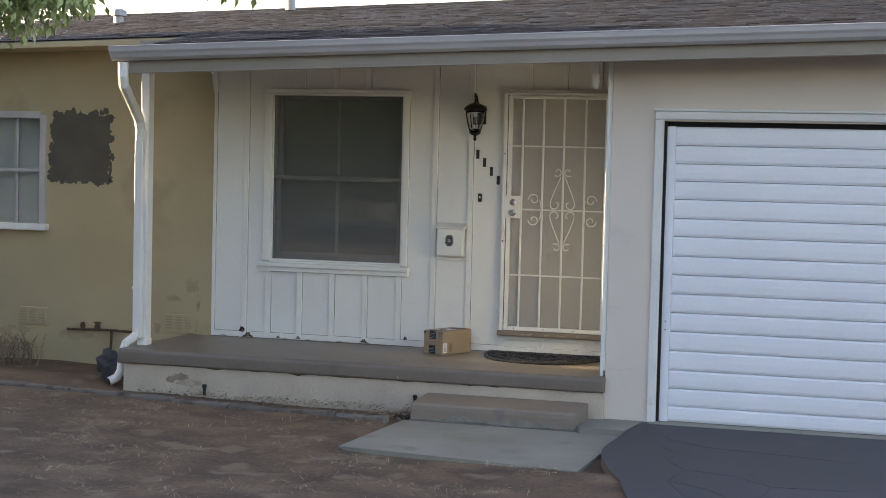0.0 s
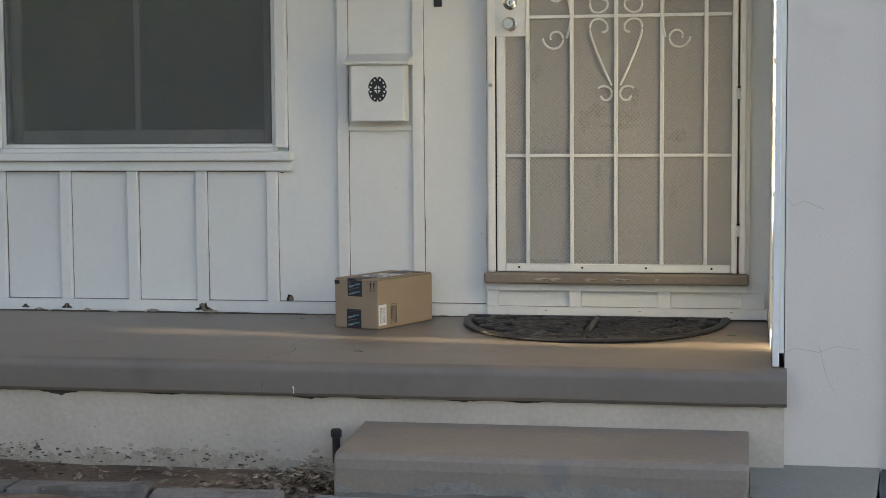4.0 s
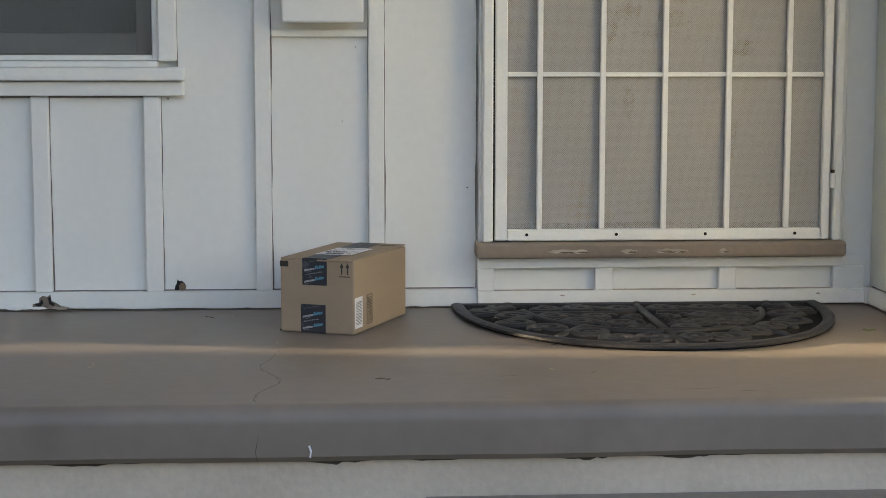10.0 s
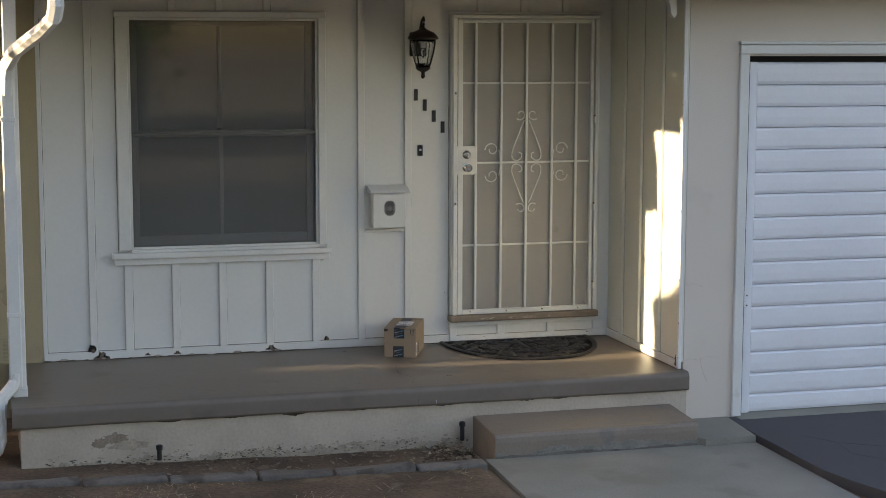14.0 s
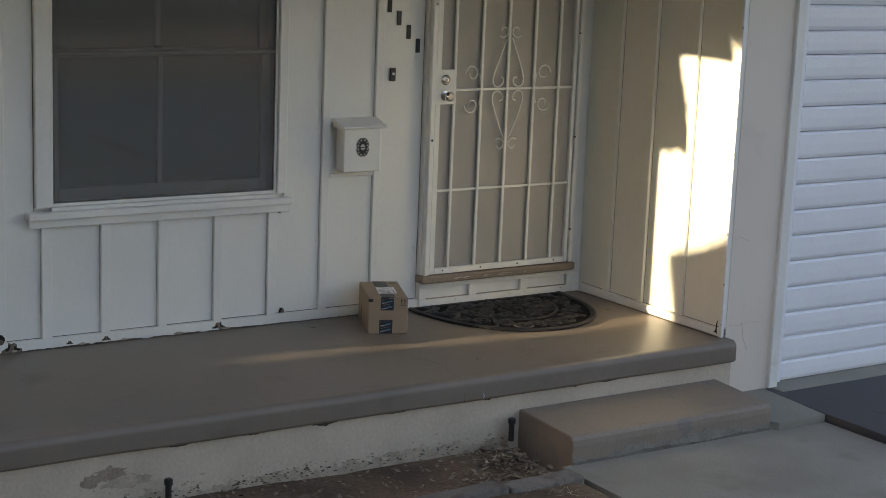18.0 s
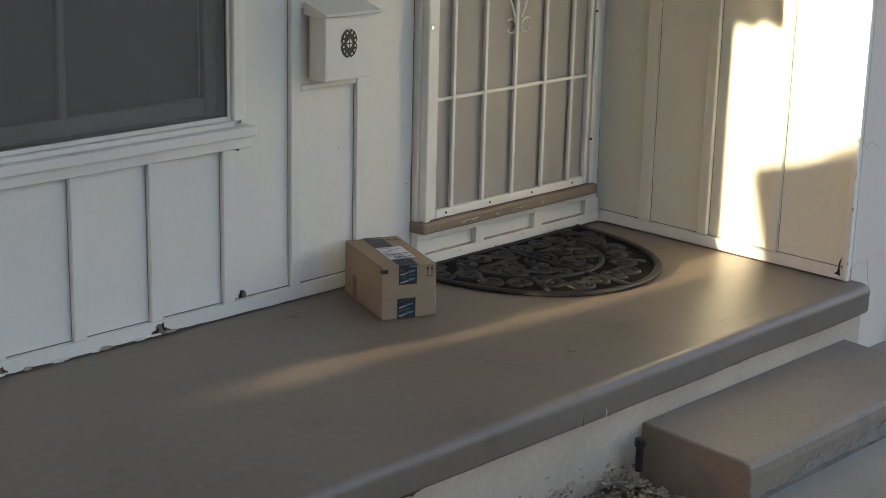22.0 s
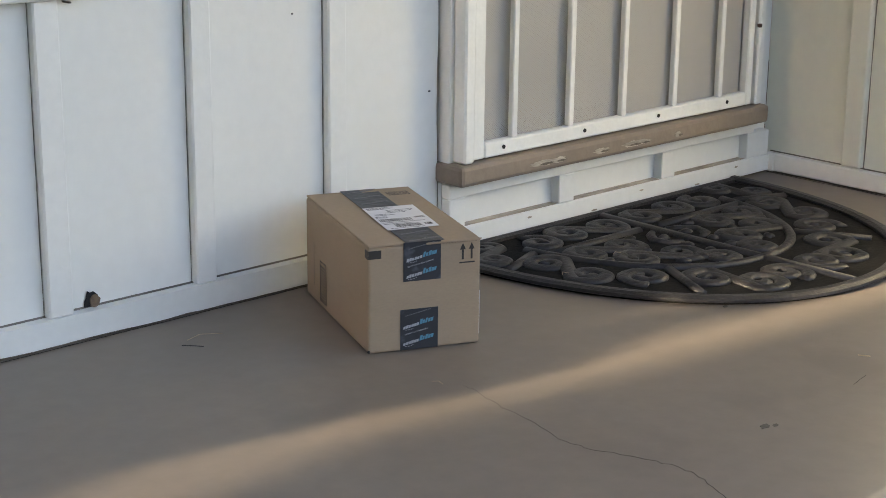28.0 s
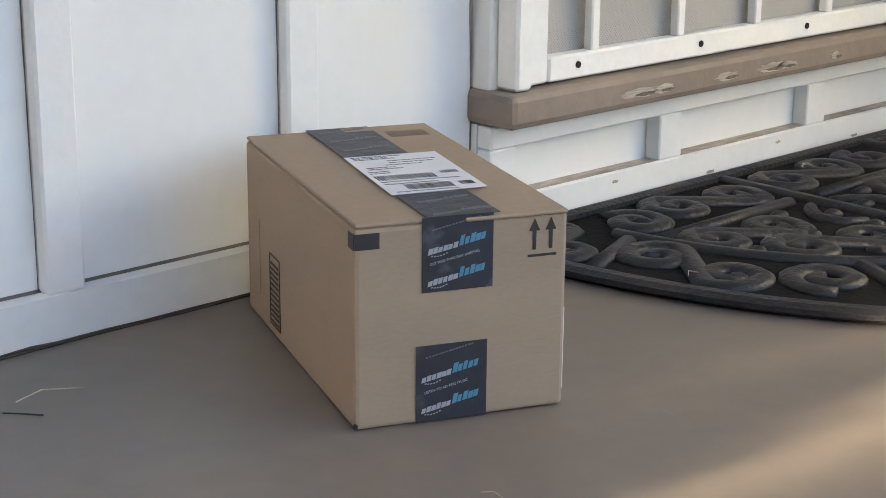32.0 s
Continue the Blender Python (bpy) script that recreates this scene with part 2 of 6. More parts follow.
M_ROOM = mat("unseen_room_wall", (0.30, 0.28, 0.25), 0.9, 0.05, 2, 40, 0.0)
M_HOUSE = mat("far_house_paint", (0.30, 0.31, 0.33), 0.9, 0.05, 1, 20, 0.1)


def glass(name, tint=(0.9, 0.93, 0.93)):
    m = bpy.data.materials.new(name)
    m.use_nodes = True
    t = m.node_tree
    b = t.nodes["Principled BSDF"]
    b.inputs["Base Color"].default_value = (*tint, 1)
    b.inputs["Roughness"].default_value = 0.02
    b.inputs["IOR"].default_value = 1.5
    b.inputs["Transmission Weight"].default_value = 1.0
    return m


def screen(name, col, pitch, cover, diagonal=False):
    """Woven insect screen: threads across and down with real gaps between."""
    m = bpy.data.materials.new(name)
    m.use_nodes = True
    t = m.node_tree
    b = t.nodes["Principled BSDF"]
    b.inputs["Base Color"].default_value = (*col, 1)
    b.inputs["Roughness"].default_value = 0.6
    tr = t.nodes.new("ShaderNodeBsdfTransparent")
    mix = t.nodes.new("ShaderNodeMixShader")
    geo = t.nodes.new("ShaderNodeNewGeometry")
    sep = t.nodes.new("ShaderNodeSeparateXYZ")
    t.links.new(geo.outputs["Position"], sep.inputs[0])
    outs = []
    for axis, way in (("X", "ADD"), ("Z", "SUBTRACT")):
        k = t.nodes.new("ShaderNodeMath")
        k.operation = "MULTIPLY"
        k.inputs[1].default_value = (0.7071 if diagonal else 1) / pitch
        if diagonal:
            d = t.nodes.new("ShaderNodeMath")
            d.operation = way
            t.links.new(sep.outputs["X"], d.inputs[0])
            t.links.new(sep.outputs["Z"], d.inputs[1])
            t.links.new(d.outputs[0], k.inputs[0])
        else:
            t.links.new(sep.outputs[axis], k.inputs[0])
        f = t.nodes.new("ShaderNodeMath")
        f.operation = "FRACT"
        t.links.new(k.outputs[0], f.inputs[0])
        g = t.nodes.new("ShaderNodeMath")
        g.operation = "LESS_THAN"
        g.inputs[1].default_value = cover
        t.links.new(f.outputs[0], g.inputs[0])
        outs.append(g.outputs[0])
    mx = t.nodes.new("ShaderNodeMath")
    mx.operation = "MAXIMUM"
    t.links.new(outs[0], mx.inputs[0])
    t.links.new(outs[1], mx.inputs[1])
    t.links.new(mx.outputs[0], mix.inputs[0])
    t.links.new(tr.outputs[0], mix.inputs[1])
    t.links.new(b.outputs[0], mix.inputs[2])
    t.links.new(mix.outputs[0], t.nodes["Material Output"].inputs["Surface"])
    return m


M_GLASS = glass("window_glass")
M_SCREEN = screen("grey_window_screen", (0.30, 0.305, 0.30), 0.0022, 0.09)
M_DOORMESH = screen("pale_door_screen", (0.515, 0.50, 0.47), 0.0035, 0.40, diagonal=True)


# ---- building helpers ----
def B():
    return bmesh.new()


def box(bm, x0, x1, y0, y1, z0, z1, bev=0.0, seg=1):
    x0, x1, y0, y1, z0, z1 = min(x0, x1), max(x0, x1), min(y0, y1), max(y0, y1), min(z0, z1), max(z0, z1)
    v = [bm.verts.new(p) for p in ((x0, y0, z0), (x1, y0, z0), (x1, y1, z0), (x0, y1, z0), (x0, y0, z1), (x1, y0, z1), (x1, y1, z1), (x0, y1, z1))]
    f = [bm.faces.new([v[i] for i in q]) for q in ((3, 2, 1, 0), (4, 5, 6, 7), (0, 1, 5, 4), (1, 2, 6, 5), (2, 3, 7, 6), (3, 0, 4, 7))]
    if bev:
        bmesh.ops.bevel(bm, geom=list({e for q in f for e in q.edges}), offset=bev, segments=seg, affect="EDGES", profile=0.5)
    return bm


def prism(bm, outline, axis, a, b):
    """A solid from a closed outline of 2D points, drawn out along an axis from a to b."""
    def p3(u, v, w):
        return {"x": (w, u, v), "y": (u, w, v), "z": (u, v, w)}[axis]
    r0 = [bm.verts.new(p3(u, v, a)) for u, v in outline]
    r1 = [bm.verts.new(p3(u, v, b)) for u, v in outline]
    n = len(outline)
    bm.faces.new(r0)
    bm.faces.new(r1[::-1])
    for i in range(n):
        bm.faces.new((r0[i], r1[i], r1[(i + 1) % n], r0[(i + 1) % n]))
    bmesh.ops.recalc_face_normals(bm, faces=bm.faces[:])
    return bm


def tube(bm, pts, r, n=6, squash=1.0, taper=None, closed=False, ry=None):
    """A rod along points; r may shrink by taper(u); squash flattens it in z; ry: half width across for a flat bar."""
    pts = [Vector(p) for p in pts]
    rings = []
    for i, p in enumerate(pts):
        a, b = pts[max(i - 1, 0)], pts[min(i + 1, len(pts) - 1)]
        way = (b - a).normalized()
        side = way.cross(Vector((0, 0, 1)))
        if side.length < 0.05:
            side = way.cross(Vector((0, 1, 0)))
        side.normalize()
        up = side.cross(way).normalized()
        k = r * (taper(i / (len(pts) - 1)) if taper else 1)
        ring = []
        for j in range(n):
            an = 2 * math.pi * (j + 0.5) / n
            ring.append(bm.verts.new(p + side * math.cos(an) * k * ((ry / r) if ry else 1) + up * math.sin(an) * k * squash))
        rings.append(ring)
    for a, b in zip(rings, rings[1:]):
        for j in range(n):
            bm.faces.new((a[j], a[(j + 1) % n], b[(j + 1) % n], b[j]))
    bm.faces.new(rings[0][::-1])
    bm.faces.new(rings[-1])
    return bm


def lathe(bm, profile, n=20, at=(0, 0, 0), axis="z", hollow=False):
    """A turned solid from (radius, height) points; hollow: the profile closes on itself."""
    rings = []
    for r, h in profile:
        ring = []
        for j in range(n):
            a = 2 * math.pi * j / n
            q = {"z": (r * math.cos(a), r * math.sin(a), h), "y": (r * math.cos(a), h, r * math.sin(a))}[axis]
            ring.append(bm.verts.new(Vector(q) + Vector(at)))
        rings.append(ring)
    for a, b in zip(rings, rings[1:]):
        for j in range(n):
            bm.faces.new((a[j], a[(j + 1) % n], b[(j + 1) % n], b[j]))
    if hollow:
        for j in range(n):
            bm.faces.new((rings[-1][j], rings[-1][(j + 1) % n], rings[0][(j + 1) % n], rings[0][j]))
    else:
        bm.faces.new(rings[0][::-1])
        bm.faces.new(rings[-1])
    bmesh.ops.recalc_face_normals(bm, faces=bm.faces[:])
    return bm


def part(name, bm, material, parent=None, label="", smooth=False):
    me = bpy.data.meshes.new(name)
    bm.to_mesh(me)
    bm.free()
    me.materials.append(material)
    if smooth:
        for q in me.polygons:
            q.use_smooth = True
    ob = new(name, me)
    ob.parent = parent
    if label:
        ob["label"] = label
    return ob


def thing(name, at, label, category, group="", kind="", rz=0.0):
    e = new(name)
    e.empty_display_size = 0.1
    e.matrix_basis = pose(*at, 0, 0, rz)
    return tagged(e, label, category, group, kind)


def bx(*a, **k):
    return box(B(), *a, **k)


def spiral(cx, cy, r0, r1, a0, turns, n=22):
    """Points of a scroll in a plane, from radius r0 in to r1."""
    out = []
    for i in range(n):
        u = i / (n - 1)
        r = r0 + (r1 - r0) * u
        a = a0 + turns * 2 * math.pi * u
        out.append((cx + r * math.cos(a), cy + r * math.sin(a)))
    return out

# ---- setting: ground, drive, pad ----
GROUND = -0.315


def ground_z(x, y):
    z = GROUND + 0.06 * max(0.0, min(1.0, (-2.2 - x) / 3.0))
    if -1.72 < y and x < -1.2:
        z -= 0.045
    if x > -1.42 and -3.2 < y:
        z -= 0.05 * min(1.0, (x + 1.42) / 0.1, (y + 3.2) / 0.1)
    if y < -2.6:
        z -= 0.012 * min(-2.6 - y, 12)
    return z + 0.012 * noise.noise(Vector((x * 1.7, y * 1.7, 0))) + 0.006 * noise.noise(Vector((x * 7, y * 7, 3)))


def make_ground():
    bm = B()
    xs = sorted({-400, -150, -60, -30, -18, -12, -9, -7.5, 4, 6, 10, 20, 50, 150, 400} | {round(-6.6 + 0.11 * i, 3) for i in range(78)})
    ys = sorted({-400, -150, -60, -30, -20, -15, -12, -10, -8, -7, 0.6, 3, 8, 20, 60, 150, 400} | {round(-6.2 + 0.11 * i, 3) for i in range(58)})
    grid = [[bm.verts.new((x, y, ground_z(x, y) if abs(x) < 8 and y > -8 else GROUND - 0.08)) for x in xs] for y in ys]
    for j in range(len(ys) - 1):
        for i in range(len(xs) - 1):
            bm.faces.new((grid[j][i], grid[j][i + 1], grid[j + 1][i + 1], grid[j + 1][i]))
    g = part("ground", bm, M_SOIL, smooth=True)
    tagged(g, "bare dry brown soil with patchy dead grass", "ground", kind="structure")


make_ground()

# asphalt drive with a worn edge, and the crack lines in it
bm = B()
edge = [(0.29 + 0.05 * max(0.0, 1 - i / 2) + 0.46 * min(1.0, max(0.0, (i - 5.5) / 5.6)) + 0.03 * noise.noise(Vector((0, i * 0.6, 0))), -1.22 - i * 0.25) for i in range(48)]
prism(bm, edge + [(4.2, -12.97), (4.2, -1.22)], "z", GROUND - 0.12, GROUND + 0.012)
drive = tagged(part("driveway", bm, M_ASPHALT), "black sealed asphalt driveway with fine cracks", "driveway", kind="structure")
for pts in (((0.55, -1.75), (0.66, -1.95), (0.62, -2.2), (0.78, -2.45), (0.74, -2.7)), ((0.66, -1.95), (0.95, -2.15), (1.3, -2.2), (1.9, -2.35)), ((0.74, -2.7), (0.9, -3.0), (0.86, -3.4), (1.05, -3.9), (1.0, -4.5)), ((0.9, -3.0), (1.2, -3.1), (1.45, -3.35), (1.9, -3.3)),
            ((1.3, -2.2), (1.36, -2.6), (1.28, -3.0), (1.45, -3.35), (1.4, -4.0)), ((0.86, -3.4), (1.1, -3.55), (1.4, -4.0), (2.2, -4.2))):
    tube_pts = [(x, y, GROUND + 0.012) for x, y in pts]
    part("crack", tube(B(), tube_pts, 0.006, 4, 0.25), M_ASPHALT2, drive)
part("threshold", bx(0.38, 2.85, -1.3, -1.07, GROUND - 0.05, -0.298, bev=0.004), M_CONCRETE, drive, "grey concrete garage threshold")

# concrete pad before the step, in two pours with a joint
pad = tagged(new("pavement"), "pale grey concrete pad before the porch step", "pavement", kind="structure")
pad_front = [(-1.36, -2.90), (-1.0, -2.95), (-0.5, -3.02), (0.0, -3.10), (0.27, -3.14)]
part("slab", prism(B(), [(-1.32, -1.66), (-1.36, -2.90)] + pad_front[1:] + [(0.285, -1.70), (-0.03, -1.70), (-0.06, -1.66)], "z", GROUND - 0.14, GROUND - 0.024), M_CONCRETE, pad)
part("slab", prism(B(), [(-0.058, -1.258), (-0.058, -1.655), (-0.025, -1.692), (0.285, -1.692), (0.335, -1.205), (0.045, -1.205)], "z", GROUND - 0.1, GROUND + 0.013), M_CONCRETE, pad)

# ---- porch: floor slab, foundation, step ----
PF = -1.28
prof = [(0.14, -0.112), (0.14, 0.0), (PF + 0.035, 0.0)]
for i in range(1, 7):
    a = math.pi / 2 * i / 6
    prof.append((PF + 0.035 - 0.035 * math.sin(a), -0.035 + 0.035 * math.cos(a)))
prof += [(PF, -0.1), (PF + 0.012, -0.112)]
bm = B()
NX = 44
rows = []
for i in range(NX + 1):
    x = -3.81 + 3.862 * i / NX
    wob = 0.006 * noise.noise(Vector((x * 2.3, 5, 0)))
    rows.append([bm.verts.new((x, y + (wob if y < -1 else 0), z + (0.5 * wob if y < -1 and z < -0.05 else 0))) for y, z in prof])
for a, b in zip(rows, rows[1:]):
    for k in range(len(prof)):
        bm.faces.new((a[k], b[k], b[(k + 1) % len(prof)], a[(k + 1) % len(prof)]))
bm.faces.new(rows[0])
bm.faces.new(rows[-1][::-1])
bmesh.ops.recalc_face_normals(bm, faces=bm.faces[:])
porch = tagged(part("floor", bm, M_FLOOR), "glossy brown painted concrete porch floor with a rounded nose", "porch floor", kind="structure")
for q in porch.data.polygons:
    q.use_smooth = len(q.vertices) == 4 and abs(q.normal.x) < 0.5
porch.data.set_sharp_from_angle(angle=radians(35))

# the long crack across the floor and down the nose
crack_pts = [(-1.560, -0.59), (-1.566, -0.63), (-1.585, -0.70), (-1.590, -0.76), (-1.612, -0.84), (-1.604, -0.90), (-1.578, -0.96), (-1.560, -1.02), (-1.566, -1.06), (-1.592, -1.12), (-1.606, -1.17), (-1.604, -1.245)]
fine = []
rnd = random.Random(4)
for (xa, ya), (xb, yb) in zip(crack_pts, crack_pts[1:]):
    for k in range(5):
        u = k / 5
        fine.append((xa + (xb - xa) * u + rnd.uniform(-0.0035, 0.0035), ya + (yb - ya) * u + rnd.uniform(-0.003, 0.003), 0.0))
fine += [(-1.603, -1.262, -0.008), (-1.601, -1.278, -0.03), (-1.596, -1.281, -0.06), (-1.602, -1.282, -0.09), (-1.598, -1.281, -0.11)]
part("crack", tube(B(), fine, 0.0009, 4, 0.5, taper=lambda u: 0.25 + 0.75 * min(1, 1.8 * u)), M_CRACK, porch, "thin dark crack")
for x, y, L, a in ((-1.10, -1.0, 0.05, 0.2), (-0.75, -1.16, 0.09, 0.1), (-0.62, -1.18, 0.06, -0.2), (-0.9, -0.98, 0.03, 1.0)):
    pts = [(x + L * u * math.cos(a) + 0.003 * math.sin(9 * u), y + L * u * math.sin(a), 0.0) for u in (0, 0.3, 0.6, 1)]
    part("scratch", tube(B(), pts, 0.0008, 4, 0.4), M_CRACK, porch)
for x, y, r in ((-1.35, -1.012, 0.010), (-1.335, -1.02, 0.006), (-2.86, -1.05, 0.010), (-2.83, -1.16, 0.009), (-2.45, -1.21, 0.005), (-3.2, -1.14, 0.011), (-1.9, -1.1, 0.005), (-0.93, -0.62, 0.006), (-2.3, -0.9, 0.006)):
    bm = B()
    prism(bm, [(x + r * (1 + 0.3 * math.sin(3 * k + x)) * math.cos(k * 0.7), y + 0.6 * r * math.sin(k * 0.7)) for k in range(9)], "z", 0.0002, 0.0014)
    part("stain", bm, M_PATCH if x > -1.5 else M_CONCRETE, porch)

part("scrap", tube(B(), [(-1.498, -1.2835, -0.078), (-1.494, -1.285, -0.09), (-1.496, -1.2835, -0.102)], 0.0022, 5), M_PAPER, porch, "tiny white scrap stuck to the nose")

# foundation under the slab, with flaked patches and a ragged dark line below the slab
found = tagged(part("foundation", bx(-3.77, 0.0455, -1.254, 0.1, GROUND - 0.25, -0.113), M_BASE), "cream stucco foundation wall with flaking stained paint", "foundation", kind="structure")
rnd = random.Random(8)


def ragged(x0, x1, step, low, top, amp, seed, bite=0.35):
    """Outline of a damp or flaked band with a torn upper edge."""
    up = []
    x = x0
    while x < x1:
        v = Vector((x * 3.1, seed, 0))
        h = amp * (noise.noise(v) + 0.55 * noise.noise(v * 4.3) + bite * noise.noise(v * 13.0))
        up.append((x, max(low + 0.002, top + h)))
        x += step
    return [(x0, low)] + up + [(x1, low)]


def blot(x, z, w, h, seed, n=22):
    g = random.Random(seed)
    return [(x + w * (0.75 + 0.35 * noise.noise(Vector((seed, k * 0.55, 0))) + g.uniform(-0.2, 0.2)) * math.cos(6.283 * k / n),
             z + h * (0.75 + 0.35 * noise.noise(Vector((k * 0.55, seed, 4))) + g.uniform(-0.2, 0.2)) * math.sin(6.283 * k / n)) for k in range(n)]


part("damp_band", prism(B(), ragged(-3.76, -1.33, 0.005, GROUND - 0.08, -0.318, 0.03, 3, 0.9), "y", -1.2552, -1.2541), M_FLAKE, found, "brown flaking paint near the ground")
for i, (x, z, w, h) in enumerate(((-3.28, -0.195, 0.085, 0.035), (-3.20, -0.235, 0.15, 0.035), (-3.36, -0.215, 0.05, 0.035))):
    part("flake", prism(B(), blot(x, z, w, h, i, 34), "y", -1.2560 - 0.00012 * i, -1.2543), M_FLAKE if i % 2 else M_STAIN, found)
for m, seed, count, big in ((M_FLAKE, 18, 260, 0.034), (M_PATCH, 19, 240, 0.011)):
    bm = B()
    g = random.Random(seed)
    for i in range(count):
        x = g.uniform(-3.66, -1.30)
        if noise.noise(Vector((x * 3.0, seed, 0))) < -0.25:
            continue
        z = -0.345 + abs(g.gauss(0, 0.036)) + 0.012 * noise.noise(Vector((x * 4, seed, 0)))
        w = g.uniform(0.004, big) * (1.0 if z < -0.30 else 0.5)
        prism(bm, blot(x, z, w, w * g.uniform(0.25, 0.6), 200 + i, 19), "y", -1.2550 - 0.00001 * i - 0.0016 * (seed - 18), -1.2542)
    tagged(part("flaked_spots", bm, m, found), kind="stuff")
line = [(-3.76 + 0.012 * k, -0.1142 - 0.003 * abs(noise.noise(Vector((k * 0.21, 2, 0)))) - max(0.0, 0.036 * noise.noise(Vector((k * 0.07, 7, 0))) - 0.004) * (0.6 + noise.noise(Vector((k * 0.9, 1, 0))))) for k in range(int(3.77 / 0.012))]
part("joint_line", prism(B(), line + [(line[-1][0], -0.1128), (line[0][0], -0.1128)], "y", -1.2562, -1.2545), M_CRACK, found)

# step block with worn front edge
bm = B()
NXS = 30
ring = []
for i in range(NXS + 1):
    x = -1.27 + 1.21 * i / NXS
    n1 = 0.006 * noise.noise(Vector((x * 5, 1, 0))) + 0.003 * noise.noise(Vector((x * 17, 4, 0)))
    ring.append([bm.verts.new(p) for p in ((x, -1.256, GROUND - 0.1), (x, -1.256, -0.188), (x, -1.63, -0.208), (x, -1.652, -0.214), (x, -1.664 + n1, -0.228), (x, -1.668 + n1, -0.255 + n1), (x, -1.6675 + n1, -0.268 + n1), (x, -1.665 + 0.5 * n1, GROUND - 0.1))])
for a, b in zip(ring, ring[1:]):
    for k in range(8):
        bm.faces.new((a[k], b[k], b[(k + 1) % 8], a[(k + 1) % 8]))
bm.faces.new(ring[0])
bm.faces.new(ring[-1][::-1])
bmesh.ops.recalc_face_normals(bm, faces=bm.faces[:])
bmesh.ops.bevel(bm, geom=[e for e in bm.edges if e.is_boundary is False and len(e.link_faces) == 2 and e.calc_face_angle(0) > 1.2 and min(v.co.z for v in e.verts) > -0.27], offset=0.008, segments=2, affect="EDGES", profile=0.5)
step = tagged(part("step", bm, M_STEP), "worn brown painted concrete porch step", "step", kind="structure")
part("bare_patch", prism(B(), ragged(-1.265, -0.065, 0.009, GROUND - 0.06, -0.300, 0.034, 21, 0.5), "y", -1.6705, -1.66), M_BARE, step, "bare grey concrete under flaked paint")
part("bare_patch", prism(B(), ragged(-1.265, -0.065, 0.009, GROUND - 0.06, -0.326, 0.014, 27), "y", -1.6722, -1.66), M_KERB, step)
for x, y in ((-1.05, -1.40), (-0.80, -1.44), (-1.02, -1.55), (-1.17, -1.46), (-0.70, -1.34), (-0.42, -1.5)):
    part("worn_spot", prism(B(), [(x + 0.02 * math.cos(k), y + 0.008 * math.sin(k)) for k in range(6)], "z", -0.212, -0.1955 - 0.055 * (-1.30 - y)), M_BASE, step)

# ---- walls ----
CEIL = 2.38


def wall(name, pieces, material, label):
    bm = B()
    for p in pieces:
        box(bm, *p)
    return tagged(part(name, bm, material), label, "wall", kind="structure")


WX0, WX1, WZ0, WZ1 = -3.065, -1.909, 0.664, 2.062   # window opening
DX0, DX1, DZ1 = -1.01, -0.10, 2.045             # door opening
wall_back = wall("wall_back", [(-3.60, WX0, 0.014, 0.16, -0.5, 2.46), (WX0, WX1, 0.014, 0.16, -0.5, WZ0), (WX0, WX1, 0.014, 0.16, WZ1, 2.46),
                 (WX1, DX0, 0.014, 0.16, -0.5, 2.46), (DX0, DX1, 0.014, 0.16, -0.5, 0.15), (DX0, DX1, 0.014, 0.16, DZ1, 2.46), (DX1, 0.045, 0.014, 0.16, -0.5, 2.46)],
                 M_WHITE, "white painted board and batten porch wall")
BW = 0.043
full = [-3.30, -1.636, -1.334]
below = [-3.085, -2.80, -2.512, -2.222, -1.928]
above_w = [-3.085, -2.80, -2.512, -2.222, -1.928]
above_d = [-0.86, -0.57, -0.29]
BASE_H = 0.05


def panel(x0, x1, z0, z1):
    part("panel", bx(x0, x1, 0.0, 0.0135, z0, z1), M_WHITE, wall_back)


def seam(parent, x, way, z0, z1, width, seed, along="y", face=0.0):
    """A thin, uneven dark line where a batten meets the board."""
    n = max(6, int((z1 - z0) / 0.03))
    edge = []
    for k in range(n + 1):
        z = z0 + (z1 - z0) * k / n
        edge.append((x + way * width * (0.55 + 0.8 * max(-0.35, noise.noise(Vector((seed * 3.7, z * 5, 0))) + 0.5 * noise.noise(Vector((seed, z * 19, 4))))), z))
    part("seam", prism(B(), [(x, z0)] + edge + [(x, z1)], along, face - 0.0012, face - 0.0002), M_SEAM, parent)


def batten(x, z0, z1, w=BW):
    part("batten", bx(x - w / 2, x + w / 2, -0.019, -0.0005, z0, z1, bev=0.003), M_TRIM, wall_back)
    seam(wall_back, x + w / 2, 1, z0, z1, 0.0042, x)
    seam(wall_back, x - w / 2, -1, z0, z1, 0.0016, x + 9)


panel(-3.59, -3.30, BASE_H, CEIL)
panel(-3.30, -3.14, BASE_H, CEIL)
for a, b in zip(below, below[1:]):
    panel(a, b, BASE_H, 0.59)
panel(-3.14, -3.085, BASE_H, 0.59)
panel(-1.928, -1.86, BASE_H, 0.59)
panel(-1.86, -1.636, BASE_H, CEIL)
panel(-1.636, -1.334, BASE_H, CEIL)
panel(-1.334, -1.062, BASE_H, CEIL)
for a, b in zip([-3.14] + above_w[1:-1], above_w[1:-1] + [-1.86]):
    panel(a, b, 2.103, CEIL)
for a, b in zip([-1.062] + above_d, above_d + [0.029]):
    panel(a, b, 2.096, CEIL)
panel(-0.06, 0.029, BASE_H, 2.096)
for x in full:
    batten(x, BASE_H, CEIL)
for x in below:
    batten(x, BASE_H, 0.572, 0.046 if x > -3 else 0.05)
for x in above_w[1:-1]:
    batten(x, 2.105, CEIL)
for x in above_d:
    batten(x, 2.099, CEIL)
